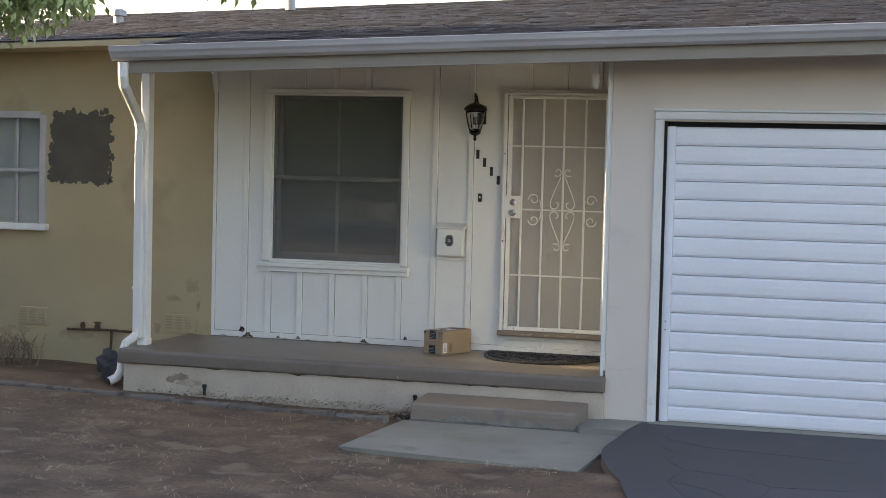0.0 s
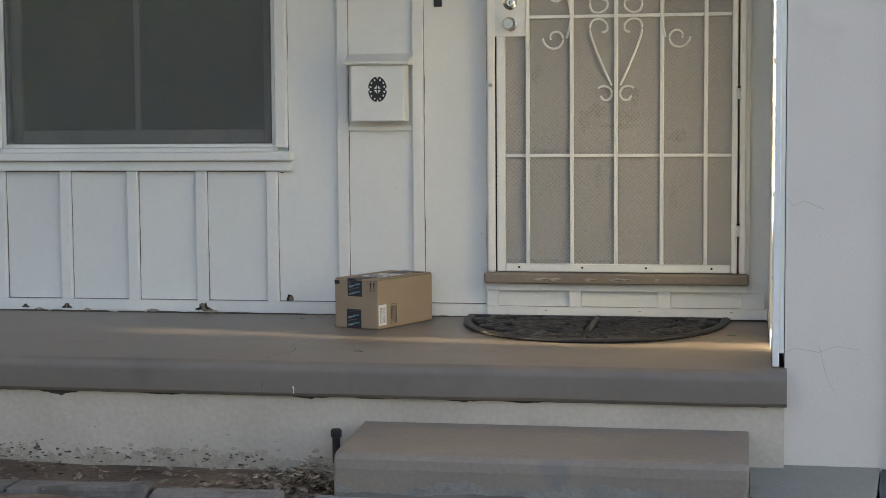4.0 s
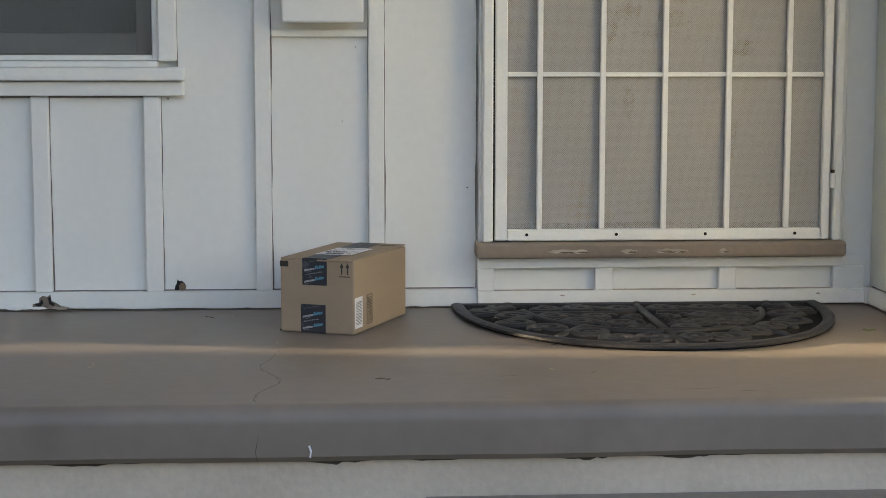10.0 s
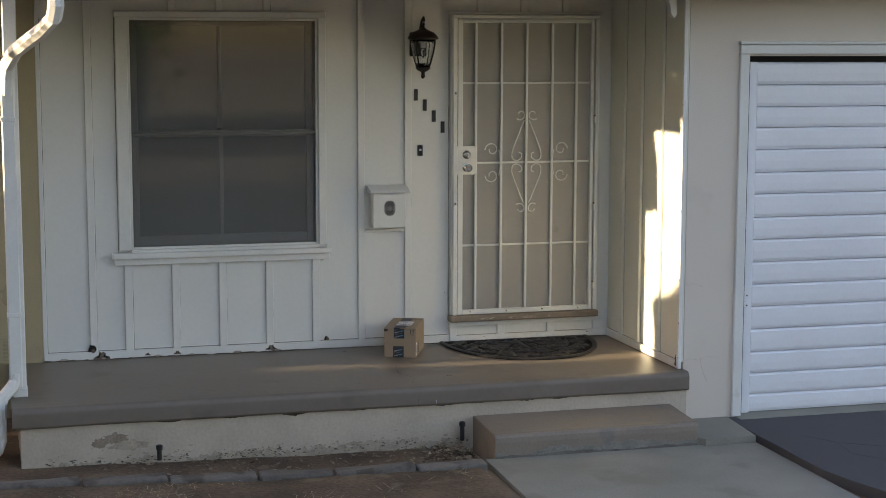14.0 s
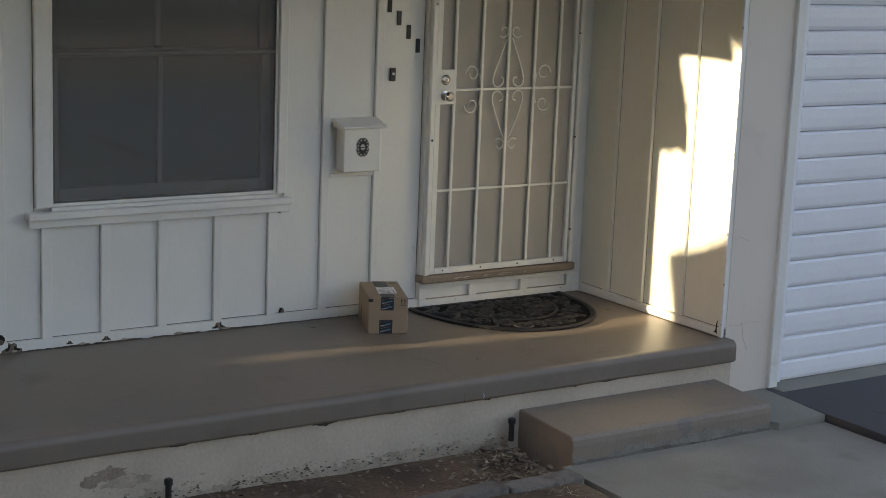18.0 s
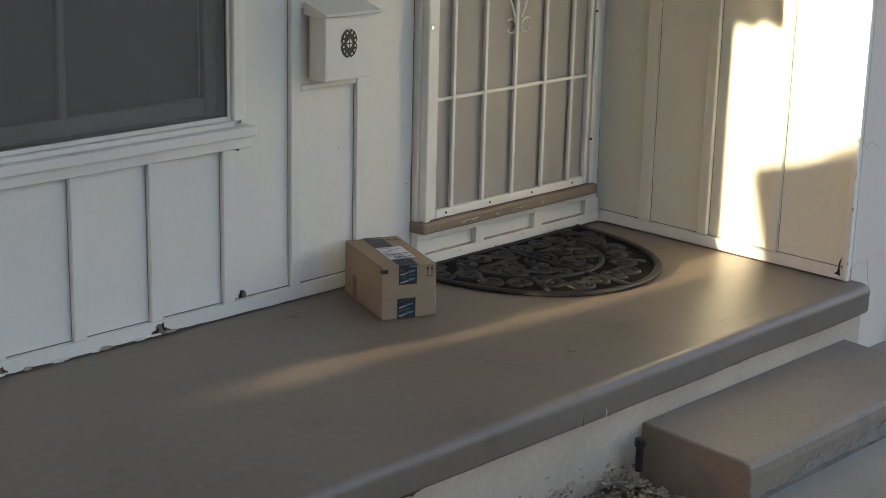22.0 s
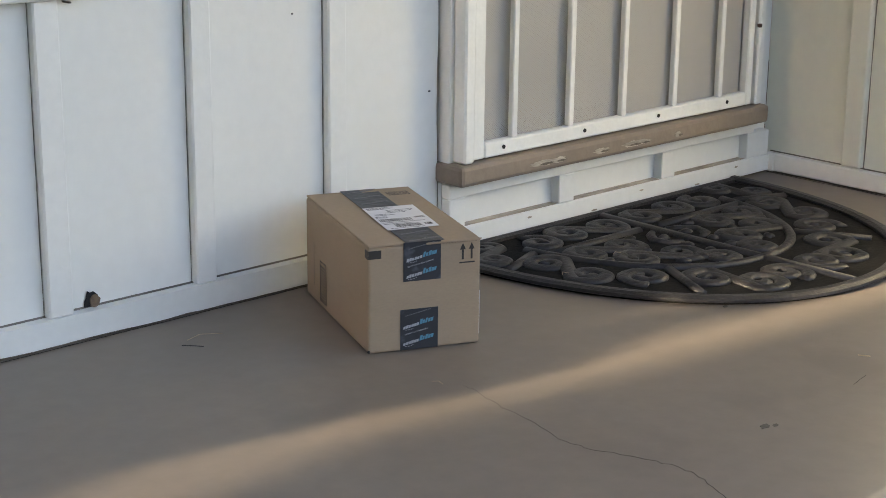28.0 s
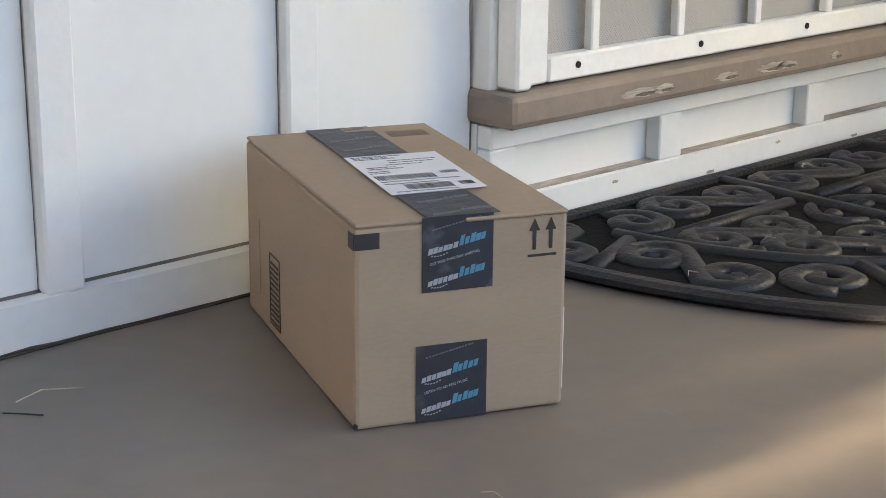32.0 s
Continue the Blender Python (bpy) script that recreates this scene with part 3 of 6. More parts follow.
batten(-3.587, BASE_H, CEIL, 0.026)
# cross pieces over and under the letter box
part("batten", bx(-1.613, -1.357, -0.017, -0.0005, 0.728, 0.748, bev=0.003), M_TRIM, wall_back)
part("batten", bx(-1.613, -1.357, -0.017, -0.0005, 1.005, 1.028, bev=0.003), M_TRIM, wall_back)
# baseboard with a ragged, peeling foot
bm = B()
rnd = random.Random(2)
foot = []
x = -3.595
while x < -1.062:
    foot.append((x, 0.0035 + (rnd.uniform(0, 0.006) if x < -2.0 else rnd.uniform(0, 0.0025))))
    x += rnd.uniform(0.02, 0.06)
foot.append((-1.062, 0.004))
prism(bm, foot + [(-1.062, BASE_H), (-3.595, BASE_H)], "y", -0.022, -0.0005)
part("baseboard", bm, M_TRIM, wall_back, "white baseboard with peeling foot")
part("seam", bx(-3.59, -1.07, -0.0012, -0.0002, BASE_H, BASE_H + 0.0034), M_SEAM, wall_back)
part("seam", bx(-3.09, -1.92, -0.0012, -0.0002, 0.568, 0.5722), M_SEAM, wall_back)
for x, way in ((-1.862, 1), (-3.139, -1)):
    seam(wall_back, x, way, 0.65, 2.10, 0.004, x)
seam(wall_back, -1.063, -1, BASE_H, 2.09, 0.004, 4.4)
part("shadow_gap", bx(-3.59, -1.07, -0.017, -0.002, 0.0004, 0.0030), M_CHIP_SHADE, wall_back)
# rotten spots at batten feet: a torn dark hole, bare wood splinters and lifted paint round it
def rot(shape, x, z, k, y0, m, label=""):
    part("rot_wood" if m is not M_DARKGAP else "rot_hole", prism(B(), [(x + k * u, z + abs(k) * v) for u, v in shape], "y", y0, -0.002), m, wall_back, label)


HOLE = [(-0.015, -0.014), (-0.014, -0.003), (-0.010, 0.003), (-0.008, 0.014), (-0.003, 0.010), (0.004, 0.011), (0.012, 0.004), (0.014, -0.006), (0.009, -0.015)]
SHARD = [(-0.003, -0.012), (-0.004, 0.001), (0.001, 0.007), (0.008, 0.008), (0.016, -0.001), (0.013, -0.011), (0.006, -0.015)]
BREAK = [(-0.036, -0.018), (-0.034, -0.006), (-0.018, -0.002), (-0.017, 0.010), (-0.008, 0.016), (0.003, 0.013), (0.012, 0.019), (0.015, 0.002), (0.028, -0.004), (0.040, -0.012), (0.036, -0.019)]
GAP_A = [(-0.030, -0.006), (-0.016, -0.003), (-0.010, 0.008), (-0.006, -0.004), (-0.014, -0.012), (-0.026, -0.011)]
GAP_B = [(0.006, 0.010), (0.013, 0.014), (0.014, 0.000), (0.024, -0.006), (0.020, -0.012), (0.009, -0.006)]
rot(HOLE, -1.862, 0.066, 1.0, -0.0032, M_DARKGAP)
rot(SHARD, -1.862, 0.064, 1.0, -0.0052, M_ROTWOOD, "broken brown wood shard")
for x, z, k in ((-2.217, 0.026, 1.0), (-2.80, 0.024, 0.6), (-3.255, 0.026, -1.35), (-2.98, 0.022, 0.45)):
    rot(BREAK, x, z, k, -0.0242, M_CHIP_SHADE, "bare rotten wood")
    rot(GAP_A, x, z, k, -0.0249, M_DARKGAP)
    rot(GAP_B, x, z, k, -0.0252, M_DARKGAP)
rot(HOLE, -3.31, 0.072, 1.7, -0.0215, M_DARKGAP)
rot(SHARD, -3.312, 0.060, 1.2, -0.0232, M_CHIP_SHADE)
# paint peeling along the foot of the baseboard
for i in range(16):
    x = -3.5 + 1.45 * i / 16 + rnd.uniform(-0.04, 0.04)
    part("peeled_paint", prism(B(), blot(x, 0.009, rnd.uniform(0.015, 0.045), rnd.uniform(0.005, 0.009), 140 + i), "y", -0.0262 - 0.0001 * i, -0.02), M_TRIM if i % 3 else M_BAREWOOD, wall_back)
for x, z in ((-1.885, 0.565), (-1.088, 0.325), (-1.388, 0.702), (-1.395, 0.730), (-1.424, 0.505)):
    q = 0.0022 if x > -1.2 or x < -1.5 else 0.0011
    part("nail", bx(x - q, x + q, -0.002 if x > -1.5 else -0.021, 0.0, z - 0.0014, z + 0.0014), M_BLACK, wall_back)

def caulk(parent, along, a, b, off, seed):
    """A thin, uneven dark line of dirt in the joint between wall and floor."""
    one, two = [], []
    for k in range(int(abs(b - a) / 0.012)):
        u = a + (b - a) * k / int(abs(b - a) / 0.012)
        w = 0.0008 + 0.0018 * max(0.0, noise.noise(Vector((u * 4, seed, 0))) + 0.35 * noise.noise(Vector((u * 21, seed, 1))))
        d = off + 0.002 * noise.noise(Vector((u * 9, seed, 2)))
        one.append((u, d - w) if along == "x" else (d - w, u))
        two.append((u, d) if along == "x" else (d, u))
    part("dirt_line", prism(B(), one + two[::-1], "z", 0.0003, 0.0011), M_CRACK, parent)


caulk(wall_back, "x", -3.58, -1.07, -0.0235, 3)
# inner face of the garage block
wall_right = wall("wall_right", [(0.016, 0.14, -1.055, 0.0, -0.5, 2.36)], M_WHITE, "white painted board and batten side wall, partly sunlit")
wall_right.location.x = 0.03
ybat = [-0.258, -0.546, -0.865]
ed = [-0.001] + ybat + [-1.199]
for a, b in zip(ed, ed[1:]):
    part("panel", bx(0.0, 0.0135, b, a, 0.045, CEIL), M_WHITE_OLIVE, wall_right)
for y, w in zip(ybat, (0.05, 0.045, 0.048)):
    part("batten", bx(-0.019, -0.0005, y - w / 2, y + w / 2, 0.05, CEIL, bev=0.003), M_WHITE_OLIVE, wall_right)
part("baseboard", bx(-0.02, -0.0005, -1.18, -0.021, 0.004, 0.047, bev=0.003), M_TRIM, wall_right)
part("corner_board", bx(-0.022, -0.0005, -1.205, -1.182, 0.003, CEIL - 0.1, bev=0.003), M_TRIM, wall_right, "white corner board with peeling edge")
part("quarter_round", bx(-0.026, -0.0205, -0.05, -0.021, 0.004, 0.05, bev=0.002), M_TRIM, wall_right)
for k in range(16):
    z = 0.05 + 0.11 * k + rnd.uniform(-0.04, 0.04)
    part("peeled_paint", bx(-0.0235, -0.0215, -1.2065, -1.2065 + rnd.uniform(0.004, 0.011), z, z + rnd.uniform(0.006, 0.028)), M_STUCCO if k % 2 else M_BAREWOOD, wall_right)
part("rot_hole", prism(B(), [(-1.174, 0.018), (-1.170, 0.05), (-1.175, 0.088), (-1.167, 0.07), (-1.163, 0.036), (-1.148, 0.02), (-1.162, 0.024)], "x", -0.0226, -0.02), M_DARKGAP, wall_right)

for y, w in zip(ybat, (0.05, 0.045, 0.048)):
    seam(wall_right, y - w / 2, -1, 0.05, CEIL, 0.0034, y, "x")
    seam(wall_right, y + w / 2, 1, 0.05, CEIL, 0.002, y + 5, "x")
part("seam", bx(-0.0012, -0.0002, -1.18, -0.022, 0.0472, 0.0502), M_SEAM, wall_right)
caulk(wall_right, "y", -0.03, -1.18, -0.0215, 5)
# garage front and header
GX0, GX1, GZ1 = 0.42, 2.83, 1.845
wall_garage = tagged(part("wall_garage", prism(B(), [(0.046, -0.5), (GX0, -0.5), (GX0, GZ1), (GX1, GZ1), (GX1, -0.5), (3.4, -0.5), (3.4, 2.40), (0.046, 2.40)], "y", -1.2, -1.06), M_STUCCO), "beige stucco garage wall with faint cracks", "wall", kind="structure")
for pts in (((0.05, 0.52), (0.07, 0.5), (0.1, 0.515), (0.16, 0.49)), ((0.05, 0.05), (0.08, 0.062), (0.15, 0.05), (0.2, 0.07), (0.27, 0.06)), ((0.15, 0.07), (0.17, -0.02), (0.2, -0.08))):
    part("crack", tube(B(), [(x, -1.2005, z) for x, z in pts], 0.0012, 4), M_HAIRLINE, wall_garage)
part("casing", bx(0.358, 0.418, -1.222, -1.195, -0.302, 1.855, bev=0.004), M_TRIM, wall_garage)
part("casing", bx(0.358, 2.89, -1.223, -1.195, 1.857, 1.912, bev=0.004), M_TRIM, wall_garage)
part("drip_mould", bx(0.351, 2.90, -1.236, -1.195, 1.914, 1.932, bev=0.003), M_TRIM, wall_garage)
part("casing", bx(2.832, 2.89, -1.222, -1.195, -0.302, 1.855, bev=0.004), M_TRIM, wall_garage)
part("jamb_gap", bx(0.421, 0.435, -1.19, -1.12, -0.302, 1.845), M_DARKGAP, wall_garage)

# yellow wing of the house, on the same line as the porch wall
YX0, YX1, YZ0, YZ1 = -5.86, -5.22, 0.90, 1.85
wall_wing = wall("wall_wing", [(-6.15, YX0, -0.02, 0.16, -0.5, 2.50), (YX0, YX1, -0.02, 0.16, -0.5, YZ0), (YX0, YX1, -0.02, 0.16, YZ1, 2.50), (YX1, -3.601, -0.02, 0.16, -0.5, 2.50)], M_YELLOW, "yellow ochre stucco house wall, stained near the ground")
rnd = random.Random(21)
pp = []
for k in range(160):
    u = k / 160 * 4
    e = 0.03 * noise.noise(Vector((k * 0.13, 1, 0))) + 0.016 * noise.noise(Vector((k * 0.7, 5, 0)))
    f = 0.03 * noise.noise(Vector((k * 0.13, 9, 0))) + 0.016 * noise.noise(Vector((k * 0.7, 3, 0)))
    px, pz = ((-5.14 + 0.56 * u, 1.86), (-4.58, 1.86 - 0.58 * (u - 1)), (-4.58 - 0.56 * (u - 2), 1.28), (-5.14, 1.28 + 0.58 * (u - 3)))[int(u)]
    pp.append((px + e, pz + f))
part("dark_patch", prism(B(), pp, "y", -0.0235, -0.021), M_PATCH, wall_wing, "dark grey brushed paint patch")
for k in range(90):
    u = rnd.random() * 4
    px, pz = ((-5.14 + 0.56 * u, 1.86), (-4.58, 1.86 - 0.58 * (u - 1)), (-4.58 - 0.56 * (u - 2), 1.28), (-5.14, 1.28 + 0.58 * (u - 3)))[int(u)]
    far = rnd.gauss(0, 0.008) + (0.006 if u < 2 else 0.0)
    px, pz = px + (far if 1 < u < 2 else -far if u > 3 else 0), pz + (far if u < 1 else -far if 2 < u < 3 else 0)
    part("brush_mark", prism(B(), blot(px, pz, rnd.uniform(0.012, 0.045), rnd.uniform(0.012, 0.045), 300 + k, 24), "y", -0.0232 - 0.00004 * (k % 8), -0.021), M_PATCH, wall_wing)
for k, (x, z, w, h) in enumerate(((-3.78, 0.42, 0.07, 0.09), (-3.72, 0.30, 0.03, 0.12), (-3.95, 0.30, 0.10, 0.03), (-4.3, -0.02, 0.16, 0.05), (-4.9, -0.06, 0.22, 0.05), (-5.5, -0.05, 0.2, 0.06), (-3.75, 0.08, 0.05, 0.1), (-4.1, 0.05, 0.04, 0.08))):
    part("stain", prism(B(), blot(x, z, w, h, 320 + k, 40), "y", -0.0212 - 0.0001 * k, -0.0195), M_YSTAIN, wall_wing, "faint brown stain")
# outer walls, room walls and ceiling: unseen, added to keep the inside dark
house_walls = wall("wall_house", [(-6.15, -6.0, 0.165, 7.0, -0.5, 2.36), (-6.15, 3.4, 7.0, 7.15, -0.5, 2.3), (3.25, 3.4, -1.055, 7.0, -0.5, 2.36)], M_STUCCO, "unseen plain stucco walls closing the house")
room_walls = wall("wall_room", [(-4.5, -4.4, 0.165, 3.2, -0.3, 2.49), (-1.2, -1.1, 0.3, 3.2, -0.3, 2.49), (-4.4, -1.1, 3.2, 3.3, -0.3, 2.49), (-4.4, -1.2, 0.165, 3.2, -0.3, -0.2), (-1.09, 0.0, 0.9, 1.0, -0.3, 2.49)], M_ROOM, "unseen plain room walls added to darken the window")
tagged(part("ceiling_room", bx(-4.5, 3.2, 0.17, 3.3, 2.50, 2.54), M_ROOM), "unseen plain room ceiling added to darken the inside", "ceiling", kind="structure")

# ---- roof, ceiling, gutter ----
tagged(part("ceiling", bx(-3.72, 0.029, -1.16, -0.0005, CEIL + 0.001, CEIL + 0.03), M_SOFFIT), "beige painted porch ceiling", "ceiling", kind="structure")
SL = 0.165
UP = 0.20
LEAN = pose(-1.3, 0, 0, 0, -1.7, 0) @ pose(1.3, 0, 0)   # the old roof and gutter rise a little towards the garage


def roof_z(y):
    return 2.155 + UP + (y + 1.72) * SL


roof = tagged(new("roof"), "low grey-brown shingled house roof with a boxed eave", "roof", kind="structure")
roof.matrix_basis = LEAN
part("deck", prism(B(), [(-1.72, 2.125 + UP), (3.0, 2.125 + UP + 4.72 * SL), (3.0, 2.09 + UP + 4.72 * SL), (-1.72, 2.09 + UP)], "x", -3.52, 3.5), M_SOFFIT, roof)
part("deck", prism(B(), [(-0.46, roof_z(-0.46) - 0.03), (0.6, roof_z(0.6) - 0.03), (0.6, roof_z(0.6) - 0.05), (-0.46, roof_z(-0.46) - 0.045)], "x", -6.22, -3.52), M_SOFFIT, roof)
part("deck", prism(B(), [(0.601, roof_z(0.6) - 0.03), (3.0, 2.125 + UP + 4.72 * SL), (3.0, 2.09 + UP + 4.72 * SL), (0.601, roof_z(0.6) - 0.06)], "x", -6.65, -3.52), M_SOFFIT, roof)
part("deck", prism(B(), [(3.0, 2.125 + UP + 4.72 * SL), (7.6, 2.26 + UP), (7.6, 2.22 + UP), (3.0, 2.09 + UP + 4.72 * SL)], "x", -6.65, 3.5), M_SHINGLE, roof)
part("fascia", bx(-6.22, -3.56, -0.512, -0.462, roof_z(-0.46) - 0.055, roof_z(-0.46) - 0.006, bev=0.004), M_YELLOW, roof, "yellow fascia board")
part("soffit", bx(-6.22, -3.62, -0.46, -0.021, roof_z(-0.46) - 0.05, roof_z(-0.46) - 0.035), M_YELLOW, roof)
part("fascia", bx(-3.52, 3.5, -1.722, -1.70, 1.985 + UP, 2.085 + UP, bev=0.004), M_SOFFIT, roof)
part("soffit", bx(-3.5, 3.5, -1.70, -1.26, 2.06 + UP, 2.08 + UP), M_SOFFIT, roof)
part("beam", bx(-3.75, 0.029, -1.255, -1.165, 2.085 + UP, CEIL, bev=0.005), M_SOFFIT, roof, "boxed porch beam")
part("rake_board", prism(B(), [(-1.70, 2.0 + UP), (-0.48, 2.0 + UP + 1.22 * SL), (-0.48, 2.12 + UP + 1.22 * SL), (-1.70, 2.12 + UP)], "x", -3.54, -3.52), M_SOFFIT, roof)
part("ridge_cap", tube(B(), [(-6.65, 3.0, 2.14 + UP + 4.72 * SL), (3.5, 3.0, 2.14 + UP + 4.72 * SL)], 0.09, 6, 0.4), M_SHINGLE, roof)

# curved brackets at both ends of the beam
brk = [(0, 0), (0.0, -0.24), (0.018, -0.26), (0.035, -0.235), (0.04, -0.19), (0.055, -0.15), (0.065, -0.1), (0.11, -0.07), (0.15, -0.05), (0.17, 0)]
part("bracket", prism(B(), [(0.006 - u, 2.085 + UP + v) for u, v in brk], "y", -1.235, -1.185), M_TRIM, roof, "white curved bracket")
part("bracket", prism(B(), [(-0.02 - u, CEIL + v) for u, v in brk], "x", -3.53, -3.50), M_TRIM, roof, "white curved bracket")

gutter = thing("gutter", (0, 0, UP), "grey-white painted metal rain gutter along the eave", "gutter")
gutter.matrix_basis = LEAN @ pose(0, 0, UP + 0.05)
gp = [(-1.725, 2.13), (-1.725, 2.04), (-1.735, 2.03), (-1.775, 2.03), (-1.80, 2.05), (-1.81, 2.075), (-1.825, 2.095), (-1.83, 2.13), (-1.822, 2.13), (-1.815, 2.10), (-1.80, 2.08), (-1.79, 2.055), (-1.77, 2.04), (-1.74, 2.04), (-1.732, 2.05), (-1.732, 2.13)]
part("trough", prism(B(), gp, "x", -3.56, 3.6), M_GUTTER, gutter)
part("end_cap", prism(B(), gp[:8], "x", -3.565, -3.561), M_GUTTER, gutter)
part("lip", tube(B(), [(-3.56, -1.828, 2.131), (3.6, -1.828, 2.131)], 0.006, 6), M_GUTTER, gutter)

post = thing("porch_post", (-3.76, -0.93, 0), "white square timber porch post", "post")
part("shaft", bx(-0.036, 0.036, -0.045, 0.045, 0, CEIL - 0.01, bev=0.004), M_TRIM, post)
part("base_block", bx(-0.039, 0.041, -0.05, 0.05, 0, 0.05, bev=0.004), M_TRIM, post)

spout = thing("downspout", (-3.78, -1.01, 0), "white rectangular metal downspout with elbows", "downspout")
path1 = [(0.23, -0.74, 2.20), (0.23, -0.74, 2.10), (0.22, -0.71, 2.04), (0.17, -0.55, 1.98), (0.04, -0.18, 1.87), (0.005, -0.04, 1.80), (0, -0.005, 1.73), (0, 0, 1.64)]
part("upper_elbow", tube(B(), path1, 0.040, 8), M_TRIM, spout)
part("pipe", bx(-0.035, 0.035, -0.028, 0.028, 0.06, 1.70, bev=0.006), M_TRIM, spout)
path2 = [(0, 0, 0.14), (-0.003, -0.004, 0.10), (-0.03, -0.022, 0.06), (-0.075, -0.05, 0.02), (-0.09, -0.07, -0.04), (-0.09, -0.085, -0.13), (-0.092, -0.10, -0.20), (-0.11, -0.125, -0.25), (-0.155, -0.165, -0.277)]
part("lower_elbow", tube(B(), path2, 0.035, 8), M_TRIM, spout)
for z in (0.45, 1.5):
    part("strap", bx(-0.038, 0.038, -0.031, 0.02, z, z + 0.025, bev=0.002), M_TRIM, spout)
part("mouth", tube(B(), [(-0.1555, -0.1655, -0.2772), (-0.16, -0.169, -0.278)], 0.028, 8), M_DARKGAP, spout)

# ---- porch window ----
win = tagged(new("window_1"), "large double-hung window with grey screen and white casing", "window", kind="structure")
win.matrix_basis = Matrix.LocRotScale((0.0593, 0, 0.0347), None, (1.0414, 1, 0.9608))
part("casing", bx(-3.07, -3.0, -0.028, -0.0005, 0.655, 2.11, bev=0.004), M_TRIM, win)
part("casing", bx(-1.89, -1.843, -0.028, -0.0005, 0.655, 2.11, bev=0.004), M_TRIM, win)
part("casing", bx(-3.075, -1.84, -0.03, -0.0005, 2.111, 2.15, bev=0.004), M_TRIM, win)
part("sill", bx(-3.11, -1.822, -0.062, 0.03, 0.602, 0.638, bev=0.006, seg=2), M_TRIM, win)
part("stool", bx(-3.0, -1.89, -0.03, 0.06, 0.638, 0.656, bev=0.003), M_TRIM, win)
part("apron", bx(-3.10, -1.826, -0.034, -0.0005, 0.560, 0.6, bev=0.003), M_TRIM, win)
for x0, x1 in ((-2.999, -2.985), (-1.905, -1.891)):
    part("screen_frame", bx(x0, x1, -0.012, 0.02, 0.657, 2.109, bev=0.002), M_TRIM, win)
for z0, z1 in ((0.657, 0.672), (2.093, 2.108)):
    part("screen_frame", bx(-2.985, -1.905, -0.012, 0.02, z0, z1, bev=0.002), M_TRIM, win)
part("storm_pane", bx(-2.985, -1.905, 0.004, 0.007, 0.672, 2.093), M_GLASS, win, "clear outer glass").visible_shadow = False
part("insect_screen", bx(-2.985, -1.905, -0.004, -0.0025, 0.672, 2.093), M_SCREEN, win, "fine grey insect screen")
for nm, z0, z1, y in (("lower_sash", 0.672, 1.40, 0.045), ("upper_sash", 1.36, 2.10, 0.075)):
    bm = B()
    box(bm, -2.985, -2.94, y, y + 0.028, z0, z1, bev=0.003)
    box(bm, -1.95, -1.905, y, y + 0.028, z0, z1, bev=0.003)
    box(bm, -2.94, -1.95, y, y + 0.028, z0, z0 + (0.06 if z0 < 1 else 0.04), bev=0.003)
    box(bm, -2.94, -1.95, y, y + 0.028, z1 - 0.04, z1, bev=0.003)
    box(bm, -2.472, -2.448, y + 0.002, y + 0.026, z0 + 0.05, z1 - 0.04, bev=0.003)
    sash = part(nm, bm, M_FRAME, win)
    part("pane", bx(-2.945, -2.466, y + 0.012, y + 0.016, z0 + 0.04, z1 - 0.035), M_GLASS, sash).visible_shadow = False
    part("pane", bx(-2.454, -1.945, y + 0.012, y + 0.016, z0 + 0.04, z1 - 0.035), M_GLASS, sash).visible_shadow = False
for x in (-2.984, -1.909):
    part("screen_bead", bx(x, x + 0.004, -0.0135, -0.0045, 0.672, 2.093), M_DARKSASH, win, "dark screen bead")
for z in (0.673, 2.088):
    part("screen_bead", bx(-2.979, -1.91, -0.0135, -0.0045, z, z + 0.004), M_DARKSASH, win, "dark screen bead")
part("latch", bx(-2.49, -2.455, 0.035, 0.05, 1.40, 1.415, bev=0.003), M_BLACK, win)
part("meeting_bar", bx(-2.985, -1.905, -0.008, 0.02, 1.372, 1.392, bev=0.002), M_DARKSASH, win)
tagged(part("blind", bx(-3.03, -1.935, 0.135, 0.14, 0.69, 2.03), M_CURTAIN), "dull grey closed roller blind behind the window", "blind")

# ---- yellow wing window ----
win2 = tagged(new("window_2"), "small white sash window in the yellow wall", "window", kind="structure")
bm = B()
for a in ((YX0 - 0.03, YX0 + 0.03, -0.05, 0.04, YZ0, YZ1), (YX1 - 0.03, YX1 + 0.03, -0.05, 0.04, YZ0, YZ1), (YX0 + 0.03, YX1 - 0.03, -0.05, 0.04, YZ1 - 0.03, YZ1 + 0.03), (YX0 + 0.03, YX1 - 0.03, -0.04, 0.04, 1.35, 1.38)):
    box(bm, *a, bev=0.003)
part("window_frame", bm, M_GUTTER, win2)
part("window_sill", bx(YX0 - 0.08, YX1 + 0.06, -0.09, 0.03, YZ0 - 0.06, YZ0 - 0.001, bev=0.006), M_TRIM, win2)
for x0, x1 in ((YX0 + 0.03, -5.50), (-5.48, YX1 - 0.03)):
    for z0, z1 in ((YZ0, 1.35), (1.38, YZ1 - 0.03)):
        part("pane", bx(x0, x1, 0.0, 0.004, z0, z1), M_GLASS, win2)
part("muntin", bx(-5.50, -5.48, -0.01, 0.012, YZ0, YZ1 - 0.03), M_GUTTER, win2)
# curtain made pale to stand in for bright reflection in the panes
tagged(part("curtain", bx(YX0, YX1, 0.08, 0.085, YZ0 - 0.05, YZ1), M_SHEER), "curtain behind the wing window, made pale for the panes' reflection", "curtain")

